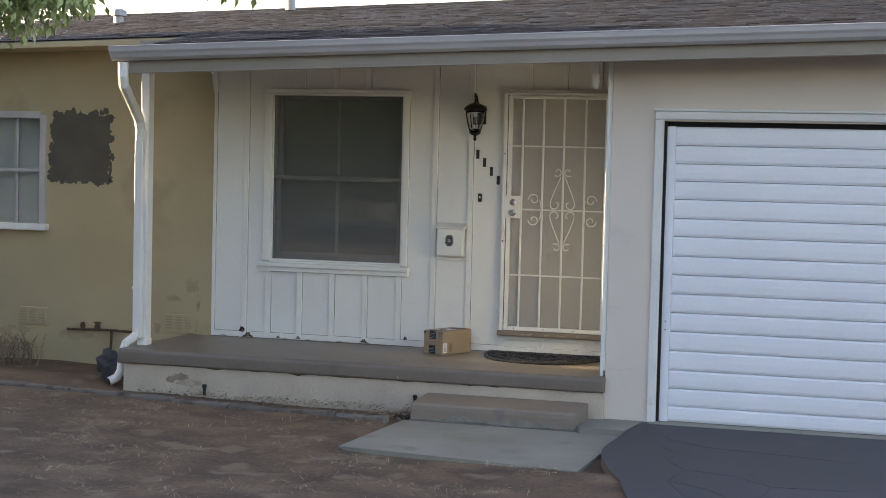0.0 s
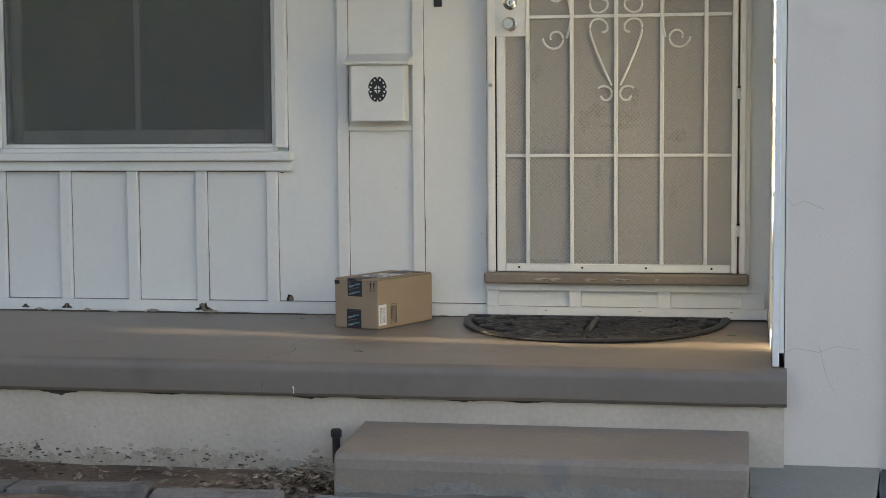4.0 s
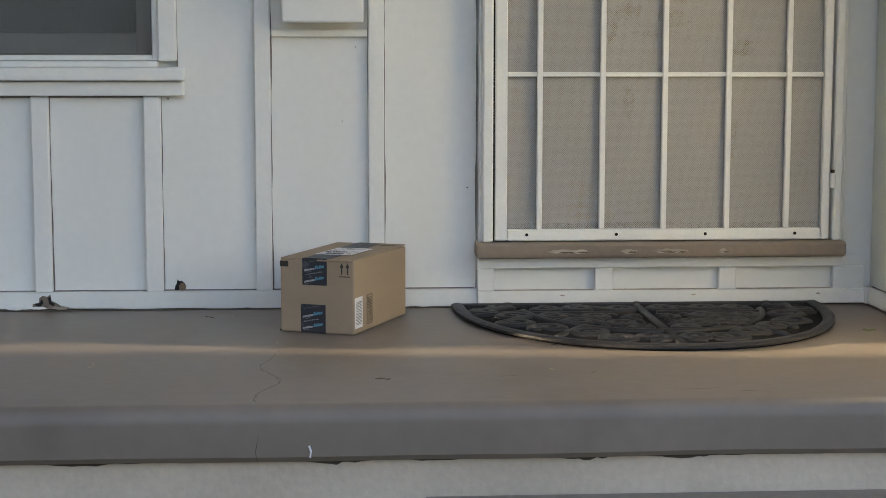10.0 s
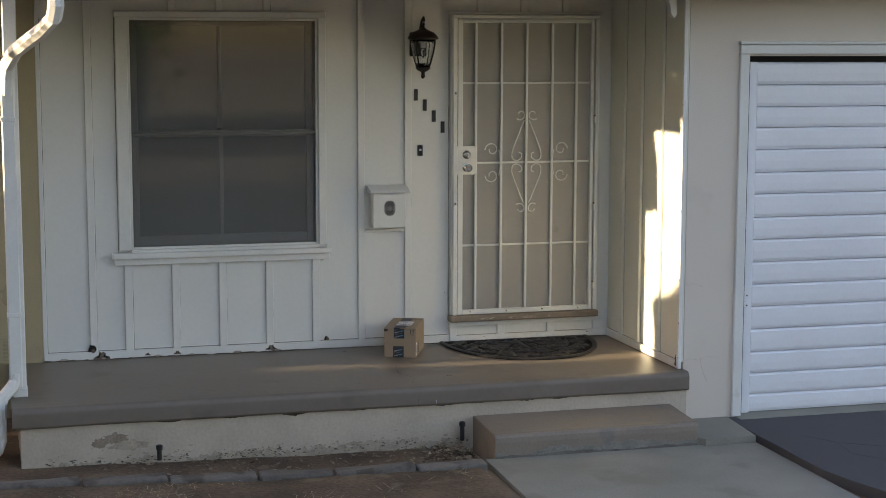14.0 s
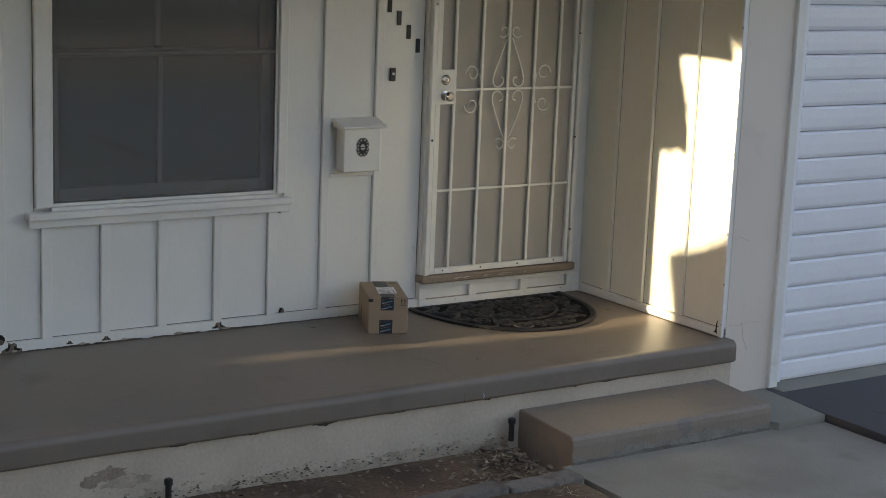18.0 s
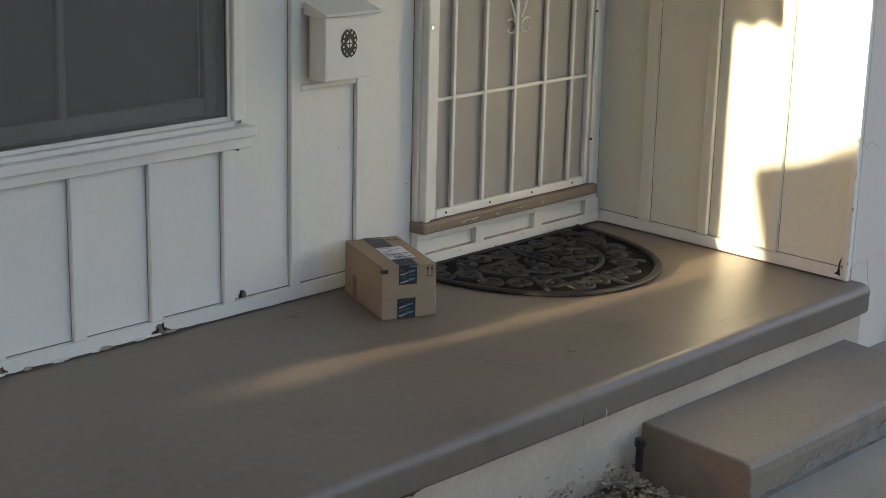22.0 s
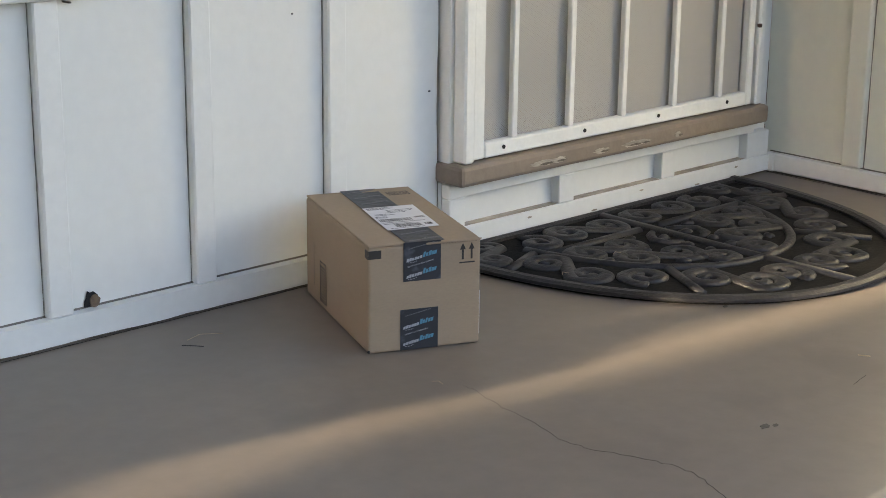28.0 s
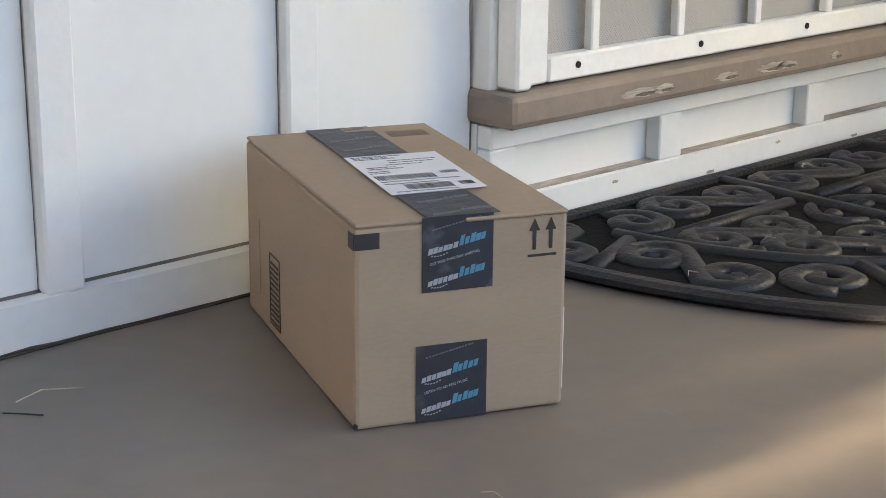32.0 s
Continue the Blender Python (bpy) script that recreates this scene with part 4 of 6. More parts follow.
# ---- front door with its white iron security door ----
dfr = tagged(new("door_1"), "tan wooden front door in a white frame over a tan sill", "door", kind="structure")
part("jamb", bx(-1.06, -1.012, -0.03, 0.01, 0.15, 2.095, bev=0.003), M_TRIM, dfr)
part("jamb", bx(-0.098, -0.058, -0.03, 0.01, 0.15, 2.095, bev=0.003), M_TRIM, dfr)
part("head", bx(-1.011, -0.099, -0.03, 0.01, 2.047, 2.095, bev=0.003), M_TRIM, dfr)
part("drip_cap", bx(-1.075, -0.045, -0.045, 0.0, 2.0955, 2.11, bev=0.003), M_TRIM, dfr)
part("leaf", bx(-1.005, -0.105, 0.06, 0.1, 0.16, 2.042), M_INNER, dfr, "weathered beige door leaf")
# dark strip stands for the threshold's shade on the leaf's foot
part("bottom_gap", bx(-1.004, -0.106, 0.052, 0.0585, 0.176, 0.222), M_CHIP_SHADE, dfr, "dark strip for the threshold's shade on the door leaf")
part("sill", bx(-1.068, -0.06, -0.075, 0.05, 0.138, 0.181, bev=0.009, seg=2), M_SILL, dfr, "chipped tan sill board")
for k, (x, w) in enumerate(((-0.835, 0.045), (-0.79, 0.03), (-0.655, 0.03), (-0.555, 0.045), (-0.52, 0.03), (-0.40, 0.016))):
    part("chip", prism(B(), blot(x, 0.157, w, 0.0075, 40 + k), "y", -0.0762, -0.0735), M_BAREWOOD, dfr, "bare pale wood")
    part("chip", prism(B(), blot(x + 0.008, 0.1545, w * 0.6, 0.003, 60 + k), "y", -0.0766, -0.0735), M_CHIP_SHADE, dfr)
for k, (x, z, w, h) in enumerate(((-0.64, 0.80, 0.05, 0.035), (-0.69, 0.76, 0.03, 0.05), (-0.52, 0.78, 0.06, 0.03), (-0.50, 0.86, 0.03, 0.05), (-0.56, 0.74, 0.09, 0.015), (-0.88, 0.95, 0.03, 0.06), (-0.33, 0.70, 0.05, 0.03), (-0.64, 0.55, 0.02, 0.06), (-0.35, 0.45, 0.02, 0.08))):
    part("stain", prism(B(), blot(x, z, w, h, 160 + k, 30), "y", 0.0592 - 0.0001 * k, 0.0605), M_DOORSTAIN, dfr, "brown weather stain")
# white riser under the sill, three sunk fields
riser = tagged(part("riser", bx(-1.062, 0.0, -0.010, -0.0005, 0.006, 0.137), M_WHITE), "white panelled riser below the door sill", "trim", kind="structure")
part("rail", bx(-1.062, -0.06, -0.036, -0.0105, 0.108, 0.1365, bev=0.002), M_TRIM, riser)
part("rail", bx(-1.062, 0.008, -0.036, -0.0105, 0.006, 0.046, bev=0.002), M_TRIM, riser)
for x0, x1 in ((-1.062, -1.018), (-0.742, -0.694), (-0.402, -0.354), (-0.085, 0.0)):
    part("stile", bx(x0, x1, -0.0355, -0.0105, 0.0465, 0.1075, bev=0.002), M_TRIM, riser)

for k, (x0, x1) in enumerate(((-1.016, -0.744), (-0.692, -0.404), (-0.352, -0.087))):
    part("dirt", bx(x0, x1, -0.032, -0.0104, 0.0462, 0.0468), M_BAREWOOD, riser)
    for i in range(2):
        x = x0 + (x1 - x0) * (0.13 + 0.55 * i + 0.09 * k)
        part("peeled_paint", prism(B(), blot(x, 0.014 + 0.019 * i, 0.013 - 0.005 * i, 0.0030, 400 + 5 * k + i, 14), "y", -0.0364, -0.0355), M_BAREWOOD, riser)

sd = thing("security_door", (0, -0.036, 0), "white painted iron security door with scroll work and screen", "door")
part("frame_post", bx(-1.052, -1.024, -0.03, 0.006, 0.182, 2.07, bev=0.004), M_IRON, sd)
part("frame_post", bx(-0.098, -0.074, -0.024, 0.006, 0.182, 2.07, bev=0.004), M_IRON, sd)
part("frame_head", bx(-1.052, -0.074, -0.024, 0.006, 2.071, 2.09, bev=0.003), M_IRON, sd)
part("seam", bx(-1.0238, -1.0182, -0.012, 0.0, 0.184, 2.07), M_DARKGAP, sd, "dark gap")
leaf = part("leaf_frame", bx(-1.018, -0.985, -0.018, 0.004, 0.184, 2.062, bev=0.003), M_IRON, sd)
part("stile", bx(-0.128, -0.106, -0.018, 0.004, 0.184, 2.062, bev=0.003), M_IRON, sd)
part("bottom_rail", bx(-0.984, -0.129, -0.018, 0.004, 0.184, 0.215, bev=0.003), M_IRON, sd)
part("top_rail", bx(-0.984, -0.129, -0.018, 0.004, 2.04, 2.062, bev=0.003), M_IRON, sd)
for x in (-0.898, -0.729, -0.561, -0.388, -0.224):
    part("bar", bx(x - 0.0075, x + 0.0075, -0.0165, -0.002, 0.215, 2.04, bev=0.002), M_IRON, sd)
for z in (0.630, 1.157, 1.662):
    part("cross_bar", bx(-0.984, -0.129, -0.0145, -0.004, z - 0.006, z + 0.006, bev=0.001), M_IRON, sd)
part("screen", bx(-0.986, -0.127, 0.005, 0.0065, 0.205, 2.042), M_DOORMESH, sd, "pale woven insect screen")
for x in (-0.932, -0.689, -0.446, -0.20):
    part("rivet", lathe(B(), [(0.0045, -0.0196), (0.0045, -0.0178)], 8, (x, 0, 0.201), "y"), M_DARKGAP, sd)
for z in (0.345, 0.86, 1.425):
    h = part("hinge", lathe(B(), [(0.009, z - 0.02), (0.009, z + 0.02)], 10, (-0.102, -0.026, 0)), M_IRON, sd)
    part("pin", lathe(B(), [(0.005, z + 0.02), (0.006, z + 0.028)], 8, (-0.102, -0.026, 0)), M_RUST, h)
for z in (0.9, 1.6):
    part("screw", lathe(B(), [(0.007, -0.034), (0.007, -0.03)], 10, (-1.038, 0, z), "y"), M_CHROME, sd)
plate = part("lock_plate", bx(-1.035, -0.905, -0.0215, -0.0185, 1.085, 1.265, bev=0.001), M_IRON, sd)
for z, knob in ((1.212, False), (1.13, True)):
    prof = [(0.027, -0.0216), (0.027, -0.028), (0.02, -0.033), (0.013, -0.036)] if not knob else [(0.027, -0.0216), (0.026, -0.027), (0.012, -0.03), (0.012, -0.05), (0.024, -0.056), (0.026, -0.07), (0.018, -0.082)]
    k = part("knob" if knob else "deadbolt", lathe(B(), prof[::-1], 18, (-0.963, 0, z), "y"), M_CHROME, plate, smooth=False)
part("keyhole", bx(-0.965, -0.961, -0.0375, -0.036, 1.206, 1.218), M_BLACK, plate)


def rounded(pts, n=5):
    """A smooth line through points."""
    out = []
    for i in range(len(pts) - 1):
        p0, p1, p2, p3 = (Vector(pts[max(0, min(len(pts) - 1, i + k))]) for k in (-1, 0, 1, 2))
        for j in range(n):
            u = j / n
            out.append(tuple(0.5 * (2 * p1 + (p2 - p0) * u + (2 * p0 - 5 * p1 + 4 * p2 - p3) * u * u + (3 * p1 - p0 - 3 * p2 + p3) * u ** 3)))
    return out + [tuple(pts[-1])]


def iron_curve(pts, r=0.0042):
    pts = rounded(pts, 4) if len(pts) < 14 else pts
    part("scroll", tube(B(), [(x, -0.017, z) for x, z in pts], r, 6), M_IRON, sd)


CX, CZ = -0.561, 1.157
for sx in (-1, 1):
    for sz, tip in ((1, 1.455), (-1, 0.865)):
        # long side of the lozenge with a curl at the far tip and one at the middle
        far = [(CX + sx * (0.045 + 0.028 * math.cos(a)), tip + sz * (0.028 * math.sin(a))) for a in [math.pi * (1.75 - 1.55 * k / 14) for k in range(15)]][::-1]
        side = [(CX + sx * 0.016, tip - sz * 0.03), (CX + sx * 0.045, CZ + sz * 0.20), (CX + sx * 0.082, CZ + sz * 0.11), (CX + sx * 0.098, CZ + sz * 0.055), (CX + sx * 0.09, CZ + sz * 0.02), (CX + sx * 0.06, CZ + sz * 0.012), (CX + sx * 0.035, CZ + sz * 0.03), (CX + sx * 0.034, CZ + sz * 0.055), (CX + sx * 0.052, CZ + sz * 0.062)]
        iron_curve(spiral(CX + sx * 0.042, tip + sz * 0.006, 0.036, 0.014, math.pi * (0.5 - sx * 0.75) if sz > 0 else math.pi * (1.5 + sx * 0.75), sx * sz * -0.85))
        iron_curve(side)
        iron_curve(spiral(CX + sx * 0.232, CZ + sz * 0.082, 0.046, 0.016, math.pi * (0.5 - sx * 0.5) + 0.0, sx * sz * 1.05))
        iron_curve([(CX + sx * 0.186, CZ + sz * 0.082), (CX + sx * 0.178, CZ + sz * 0.05), (CX + sx * 0.172, CZ + sz * 0.012)])

# ---- garage door ----
gd = tagged(new("garage_door"), "closed white sectional garage door with horizontal grooves", "garage door", kind="structure")
zs = [-0.283, -0.177, -0.053, 0.072, 0.206, 0.339, 0.469, 0.598, 0.729, 0.857, 0.992, 1.116, 1.247, 1.372, 1.491, 1.615, 1.745]
zs = [-0.298 + (z + 0.283) * 1.039 for z in zs]
for k, (a, b) in enumerate(zip(zs, zs[1:])):
    pr = [(-1.135, a + 0.001), (-1.150, a + 0.004), (-1.158, a + 0.022), (-1.160, (a + b) / 2), (-1.158, b - 0.014), (-1.146, b - 0.004), (-1.135, b - 0.001)]
    part("slat", prism(B(), [(-1.10, a + 0.001)] + pr + [(-1.10, b - 0.001)], "x", 0.50, 2.79), M_GARAGE, gd)
part("edge_strip", bx(0.437, 0.498, -1.163, -1.10, -0.298, 1.810, bev=0.003), M_GARAGE, gd, "flat white edge of the door")
part("top_gap", bx(0.435, 2.82, -1.13, -1.07, 1.811, 1.844), M_DARKGAP, gd)
part("bottom_seal", bx(0.437, 2.79, -1.15, -1.11, -0.2995, -0.2982), M_DARKGAP, gd)
part("backing", bx(0.435, 2.83, -1.095, -1.08, -0.299, 1.812), M_DARKGAP, gd)
for z in (0.42, 0.36):
    part("bolt", lathe(B(), [(0.005, -1.166), (0.005, -1.163)], 8, (0.465, 0, z), "y"), M_RUST, gd)

# ---- letter box ----
mb = thing("letter_box", (-1.474, -0.02, 0.87), "white painted metal letter box with a black pierced rosette", "mailbox")
part("body", bx(-0.106, 0.106, -0.082, 0.001, -0.105, 0.112, bev=0.005, seg=2), M_WHITE, mb)
lid = prism(B(), [(-0.108, 0.118), (-0.104, 0.125), (0.002, 0.158), (0.002, 0.114), (-0.1, 0.112)], "x", -0.125, 0.125)
part("lid", lid, M_TRIM, mb)
oval = []
for k in range(96):
    a = 2 * math.pi * k / 96
    off = (a + math.pi / 4) % (math.pi / 2) - math.pi / 4
    f = 1 - 0.22 * math.exp(-(off / 0.10) ** 2)
    oval.append((0.037 * f * math.cos(a), 0.018 + 0.049 * f * math.sin(a)))
ros = part("rosette", prism(B(), oval, "y", -0.0852, -0.0815), M_BLACK, mb, "black pierced metal rosette")
for sx in (-1, 1):
    for sz in (-1, 1):
        for tri in (((0.0025, 0.0025), (0.0135, 0.0025), (0.0025, 0.016)), ((0.021, 0.0085), (0.030, 0.0055), (0.030, 0.0145)), ((0.0195, 0.023), (0.0265, 0.020), (0.0245, 0.030)), ((0.006, 0.034), (0.014, 0.032), (0.0125, 0.042))):
            part("opening", prism(B(), [(sx * u, 0.018 + sz * v) for u, v in tri], "y", -0.0857, -0.0853), M_WHITE, ros)

# ---- house number bars, bell ----
for x, z in ((-1.28, 1.59), (-1.222, 1.525), (-1.163, 1.455), (-1.105, 1.385)):
    tagged(part("number_bar", bx(x - 0.013, x + 0.013, -0.006, -0.0005, z - 0.036, z + 0.036, bev=0.002), M_BLACK), "small black metal house number bar on the wall", "house number", group="house number bars")
bell = thing("doorbell", (-1.253, -0.0005, 1.24), "small black doorbell with a white button", "doorbell")
part("plate", bx(-0.016, 0.016, -0.012, 0.0, -0.034, 0.034, bev=0.002), M_BLACK, bell)
part("button", lathe(B(), [(0.007, -0.017), (0.008, -0.0125)], 12, (0, 0, 0.004), "y"), M_PAPER, bell)

# ---- wall lantern ----
lan = thing("wall_lantern", (-1.27, 0, 1.885), "dark bronze wall lantern with clear glass", "wall lamp")
part("back_plate", bx(-0.055, 0.055, -0.028, -0.001, -0.055, 0.095, bev=0.008, seg=2), M_BRONZE, lan)
part("arm", tube(B(), [(0, -0.02, 0.07), (0, -0.07, 0.11), (0, -0.11, 0.165), (0, -0.15, 0.185), (0, -0.165, 0.165), (0, -0.155, 0.145), (0, -0.14, 0.12)], 0.008, 8), M_BRONZE, lan)
part("roof", lathe(B(), [(0.012, 0.125), (0.02, 0.115), (0.035, 0.108), (0.07, 0.092), (0.092, 0.068), (0.096, 0.055), (0.088, 0.05)], 22, (0, -0.14, 0)), M_BRONZE, lan, smooth=True)
part("glass", lathe(B(), [(0.075, 0.05), (0.074, 0.02), (0.066, -0.03), (0.05, -0.085), (0.036, -0.12), (0.034, -0.12), (0.048, -0.085), (0.064, -0.03), (0.072, 0.02), (0.073, 0.05)], 22, (0, -0.14, 0), hollow=True), M_GLASS, lan, smooth=True)
for k in range(4):
    a = math.pi / 4 + math.pi / 2 * k
    part("rib", tube(B(), [(r * math.cos(a), -0.14 + r * math.sin(a), z) for r, z in ((0.085, 0.055), (0.084, 0.02), (0.074, -0.03), (0.057, -0.085), (0.042, -0.125))], 0.0055, 5), M_BRONZE, lan)
part("base_ring", lathe(B(), [(0.044, -0.118), (0.047, -0.128), (0.03, -0.142), (0.012, -0.15), (0.011, -0.165), (0.015, -0.175), (0.006, -0.19)], 18, (0, -0.14, 0)), M_BRONZE, lan, smooth=True)
part("bulb_holder", lathe(B(), [(0.016, 0.06), (0.016, 0.0)], 12, (0, -0.14, 0)), M_PAPER, lan)
part("bulb", lathe(B(), [(0.008, 0.0), (0.014, -0.02), (0.012, -0.045), (0.003, -0.065)], 12, (0, -0.14, 0)), M_GLASS, lan, smooth=True)

# ---- door mat ----
MA, MB = 0.495, 0.68
mt = thing("door_mat", (-0.632, -0.04, 0.0), "half-round black rubber door mat with raised scroll relief", "doormat")
N = 48


def arc(k, n=N, s=1.0, pw=0.92):
    a = math.pi + math.pi * k / n
    c, q = math.cos(a), math.sin(a)
    return s * MA * math.copysign(abs(c) ** pw, c), s * MB * math.copysign(abs(q) ** pw, q)


outline = [arc(k) for k in range(N + 1)]
part("base_sheet", prism(B(), outline, "z", 0.0004, 0.005), M_RUBBER_SHADED, mt)
rim = [(x * 0.982, y * 0.985 - 0.004, 0.0095) for x, y in outline]
part("rim", tube(B(), rim, 0.010, 8, 0.75, ry=0.017), M_RUBBER, mt)
part("back_edge", tube(B(), [(-MA + 0.015, -0.012, 0.0095), (MA - 0.015, -0.012, 0.0095)], 0.008, 6, 0.8, ry=0.012), M_RUBBER, mt)


def relief(pts, w=0.0162, h=0.0100, swell=0.0):
    part("relief", tube(B(), [(x, y, 0.0058) for x, y in pts], h, 8, 0.8, ry=w, taper=(lambda u: 1 - swell + swell * math.sin(math.pi * u)) if swell else None), M_RUBBER, mt, smooth=True)


def curl(c1, c2, r, s_shape=True, turns=1.35, r2=None):
    """Two scrolls joined by a stem, as an S or as a C."""
    r2 = r2 or r
    f = math.atan2(c2[1] - c1[1], c2[0] - c1[0])
    one = spiral(*c1, r, 0.008, f + math.pi / 2, turns, 26)[::-1]
    two = spiral(*c2, r2, 0.008, f - math.pi / 2, turns, 26) if s_shape else spiral(*c2, r2, 0.008, f + math.pi / 2, -turns, 26)
    relief(one + two, swell=0.2)


def band(deg, rho=0.815):
    return rho * MA * math.cos(radians(deg)), rho * MB * math.sin(radians(deg))


relief([(x * 0.655, y * 0.655) for x, y in outline[3:-3]], 0.011)
relief([(0, -0.02), (0, -MB * 0.965)], 0.012)
for mir in (-1, 1):
    def at(deg, rho=0.80):
        x, y = band(-deg, rho)
        return mir * x, y

    def lone(c, r, a0, tn):
        relief(spiral(*c, r, 0.008, radians(a0 if mir > 0 else 180 - a0), mir * tn, 26), swell=0.15)

    relief([(mir * 0.03, -0.152), (mir * 0.305, -0.152)], 0.011)
    for deg in (16, 53):
        a, b = at(deg, 0.69), at(deg, 0.945)
        relief([a, b], 0.011)
    # outer band: scroll pairs between the bars, with short buds in the corners
    curl(at(4.6, 0.765), at(10.8, 0.865), 0.033)
    curl(at(22, 0.78), at(31.5, 0.84), 0.046)
    lone(at(44.5, 0.80), 0.050, -44, 1.45)
    curl(at(60, 0.79), at(70.5, 0.84), 0.050)
    lone(at(81.5, 0.80), 0.050, -80, -1.45)
    # strip along the back edge
    curl((mir * 0.062, -0.085), (mir * 0.165, -0.075), 0.042)
    lone((mir * 0.262, -0.085), 0.045, 80, 1.4)
    # inner field
    curl((mir * 0.248, -0.203), (mir * 0.150, -0.212), 0.040)
    curl((mir * 0.195, -0.292), (mir * 0.100, -0.318), 0.043)
    lone((mir * 0.062, -0.392), 0.038, 30, 1.4)
    relief([(mir * 0.022, -0.18), (mir * 0.045, -0.195), (mir * 0.07, -0.225), (mir * 0.062, -0.255), (mir * 0.03, -0.27)], 0.012, swell=0.4)
    for x0, y0, x1, y1 in ((0.022, -0.215, 0.05, -0.225), (0.03, -0.295, 0.052, -0.278), (0.022, -0.335, 0.048, -0.345), (0.08, -0.178, 0.112, -0.182), (0.128, -0.262, 0.150, -0.258), (0.128, -0.366, 0.15, -0.345), (0.235, -0.258, 0.262, -0.255), (0.285, -0.172, 0.292, -0.195)):
        relief([(mir * x0, y0), (mir * (x0 + x1) / 2, (y0 + y1) / 2 - 0.004), (mir * x1, y1)], 0.013, swell=0.55)

# ---- parcel ----
BXW, BXD, BXH = 0.196, 0.362, 0.185
bxo = thing("cardboard_box", (-1.4205, -0.259, 0), "brown taped cardboard shipping box standing on the porch", "box", rz=-22.8)
hw, hd = BXW / 2, BXD / 2
bm = bx(-hw, hw, -hd, hd, 0.001, BXH - 0.004, bev=0.004, seg=2)
part("carton", bm, M_CARD, bxo)
part("flap", bx(-hw + 0.001, -0.001, -hd + 0.001, hd - 0.001, BXH - 0.0038, BXH, bev=0.0012), M_CARD, bxo, "top flap")
fl = part("flap", bx(0.001, hw - 0.001, -hd - 0.001, hd - 0.001, BXH - 0.0038, BXH, bev=0.0012), M_CARD, bxo, "slightly lifted top flap")
fl.matrix_basis = pose(0, 0, 0, 0.5, 0, 0)
part("flap_gap", bx(0.030, hw - 0.004, -hd - 0.0012, -hd + 0.01, BXH - 0.0056, BXH - 0.0042), M_DARKGAP, bxo)


def face(u0, u1, v0, v1, side, lift, thick=0.0006):
    """A thin sheet on one side of the carton; u runs along it, v up, in metres."""
    if side == "front":
        return bx(u0, u1, -hd - lift - thick, -hd - lift, v0, v1)
    if side == "top":
        return bx(u0, u1, v0, v1, BXH + lift, BXH + lift + thick)
    if side == "left":
        return bx(-hw - lift - thick, -hw - lift, u0, u1, v0, v1)
    return bx(hw + lift, hw + lift + thick, u0, u1, v0, v1)


tape = part("tape", face(-0.034, 0.033, -hd - 0.001, hd, "top", 0.0008), M_TAPE, bxo, "dark navy printed packing tape")
tape_f = part("tape", face(-0.038, 0.027, 0.120, BXH + 0.001, "front", 0.0006), M_TAPE, bxo, "dark navy printed packing tape")
tape_b = part("tape", face(-0.043, 0.023, 0.002, 0.072, "front", 0.0006), M_TAPE, bxo, "dark navy printed packing tape")
# plain dashes stand for the print on the tape, running slightly uphill
def print_band(parent, x0, z0, big, side="front", seed=1):
    g = random.Random(seed)
    sl = 0.2
    pale, blue = B(), B()

    def dash(bm, a, b, za, h):
        pts = [(x0 + a, z0 + za + a * sl), (x0 + b, z0 + za + b * sl), (x0 + b + 0.2 * h, z0 + za + b * sl + h), (x0 + a + 0.2 * h, z0 + za + a * sl + h)]
        prism(bm, pts, *(("y", -hd - 0.0017, -hd - 0.0012) if side == "front" else ("z", BXH + 0.0014, BXH + 0.0018)))

    if big:
        for k in range(6):
            dash(pale, 0.003 + 0.0046 * k, 0.003 + 0.0046 * k + g.uniform(0.0034, 0.0042), 0.0, g.uniform(0.0042, 0.0054))
        for k in range(5):
            dash(blue, 0.0315 + 0.0049 * k, 0.0315 + 0.0049 * k + g.uniform(0.0033, 0.0044), 0.0005, 0.0088 if k == 0 else 0.0078 if k == 2 else 0.0062)
        for k in range(6):
            u = k / 6
            dash(pale, 0.006 + 0.016 * u, 0.0075 + 0.016 * u, -0.0022 - 0.0016 * math.sin(math.pi * u), 0.0008)
        part("print_pale", pale, M_PALE if side == "front" else M_GREYINK, parent, "pale print")
        part("print_blue", blue, M_BLUEINK if side == "front" else M_GREYINK, parent, "light blue print")
    else:
        for k in range(15):
            dash(pale, 0.007 + 0.003 * k, 0.007 + 0.003 * k + g.uniform(0.0015, 0.0026), 0.0, 0.0013)
        blue.free()
        part("print_line", pale, M_GREYINK, parent)


def tape_words(parent, words, x0, z0, size=0.0036):
    """Small printed capitals on the front of the carton, running slightly uphill."""
    cu = bpy.data.curves.new("words", "FONT")
    cu.body, cu.size, cu.extrude = words, size, 0.0001
    tmp = bpy.data.objects.new("words", cu)
    scene.collection.objects.link(tmp)
    bpy.context.view_layer.update()
    me = bpy.data.meshes.new_from_object(tmp.evaluated_get(bpy.context.evaluated_depsgraph_get()))
    bpy.data.objects.remove(tmp)
    me.materials.clear()
    me.materials.append(M_PALE)
    o = new("print_line", me)
    o.parent = parent
    o.matrix_basis = pose(x0, -hd - 0.0015, z0, 90, 0, 0) @ pose(0, 0, 0, 0, 0, 11.3)


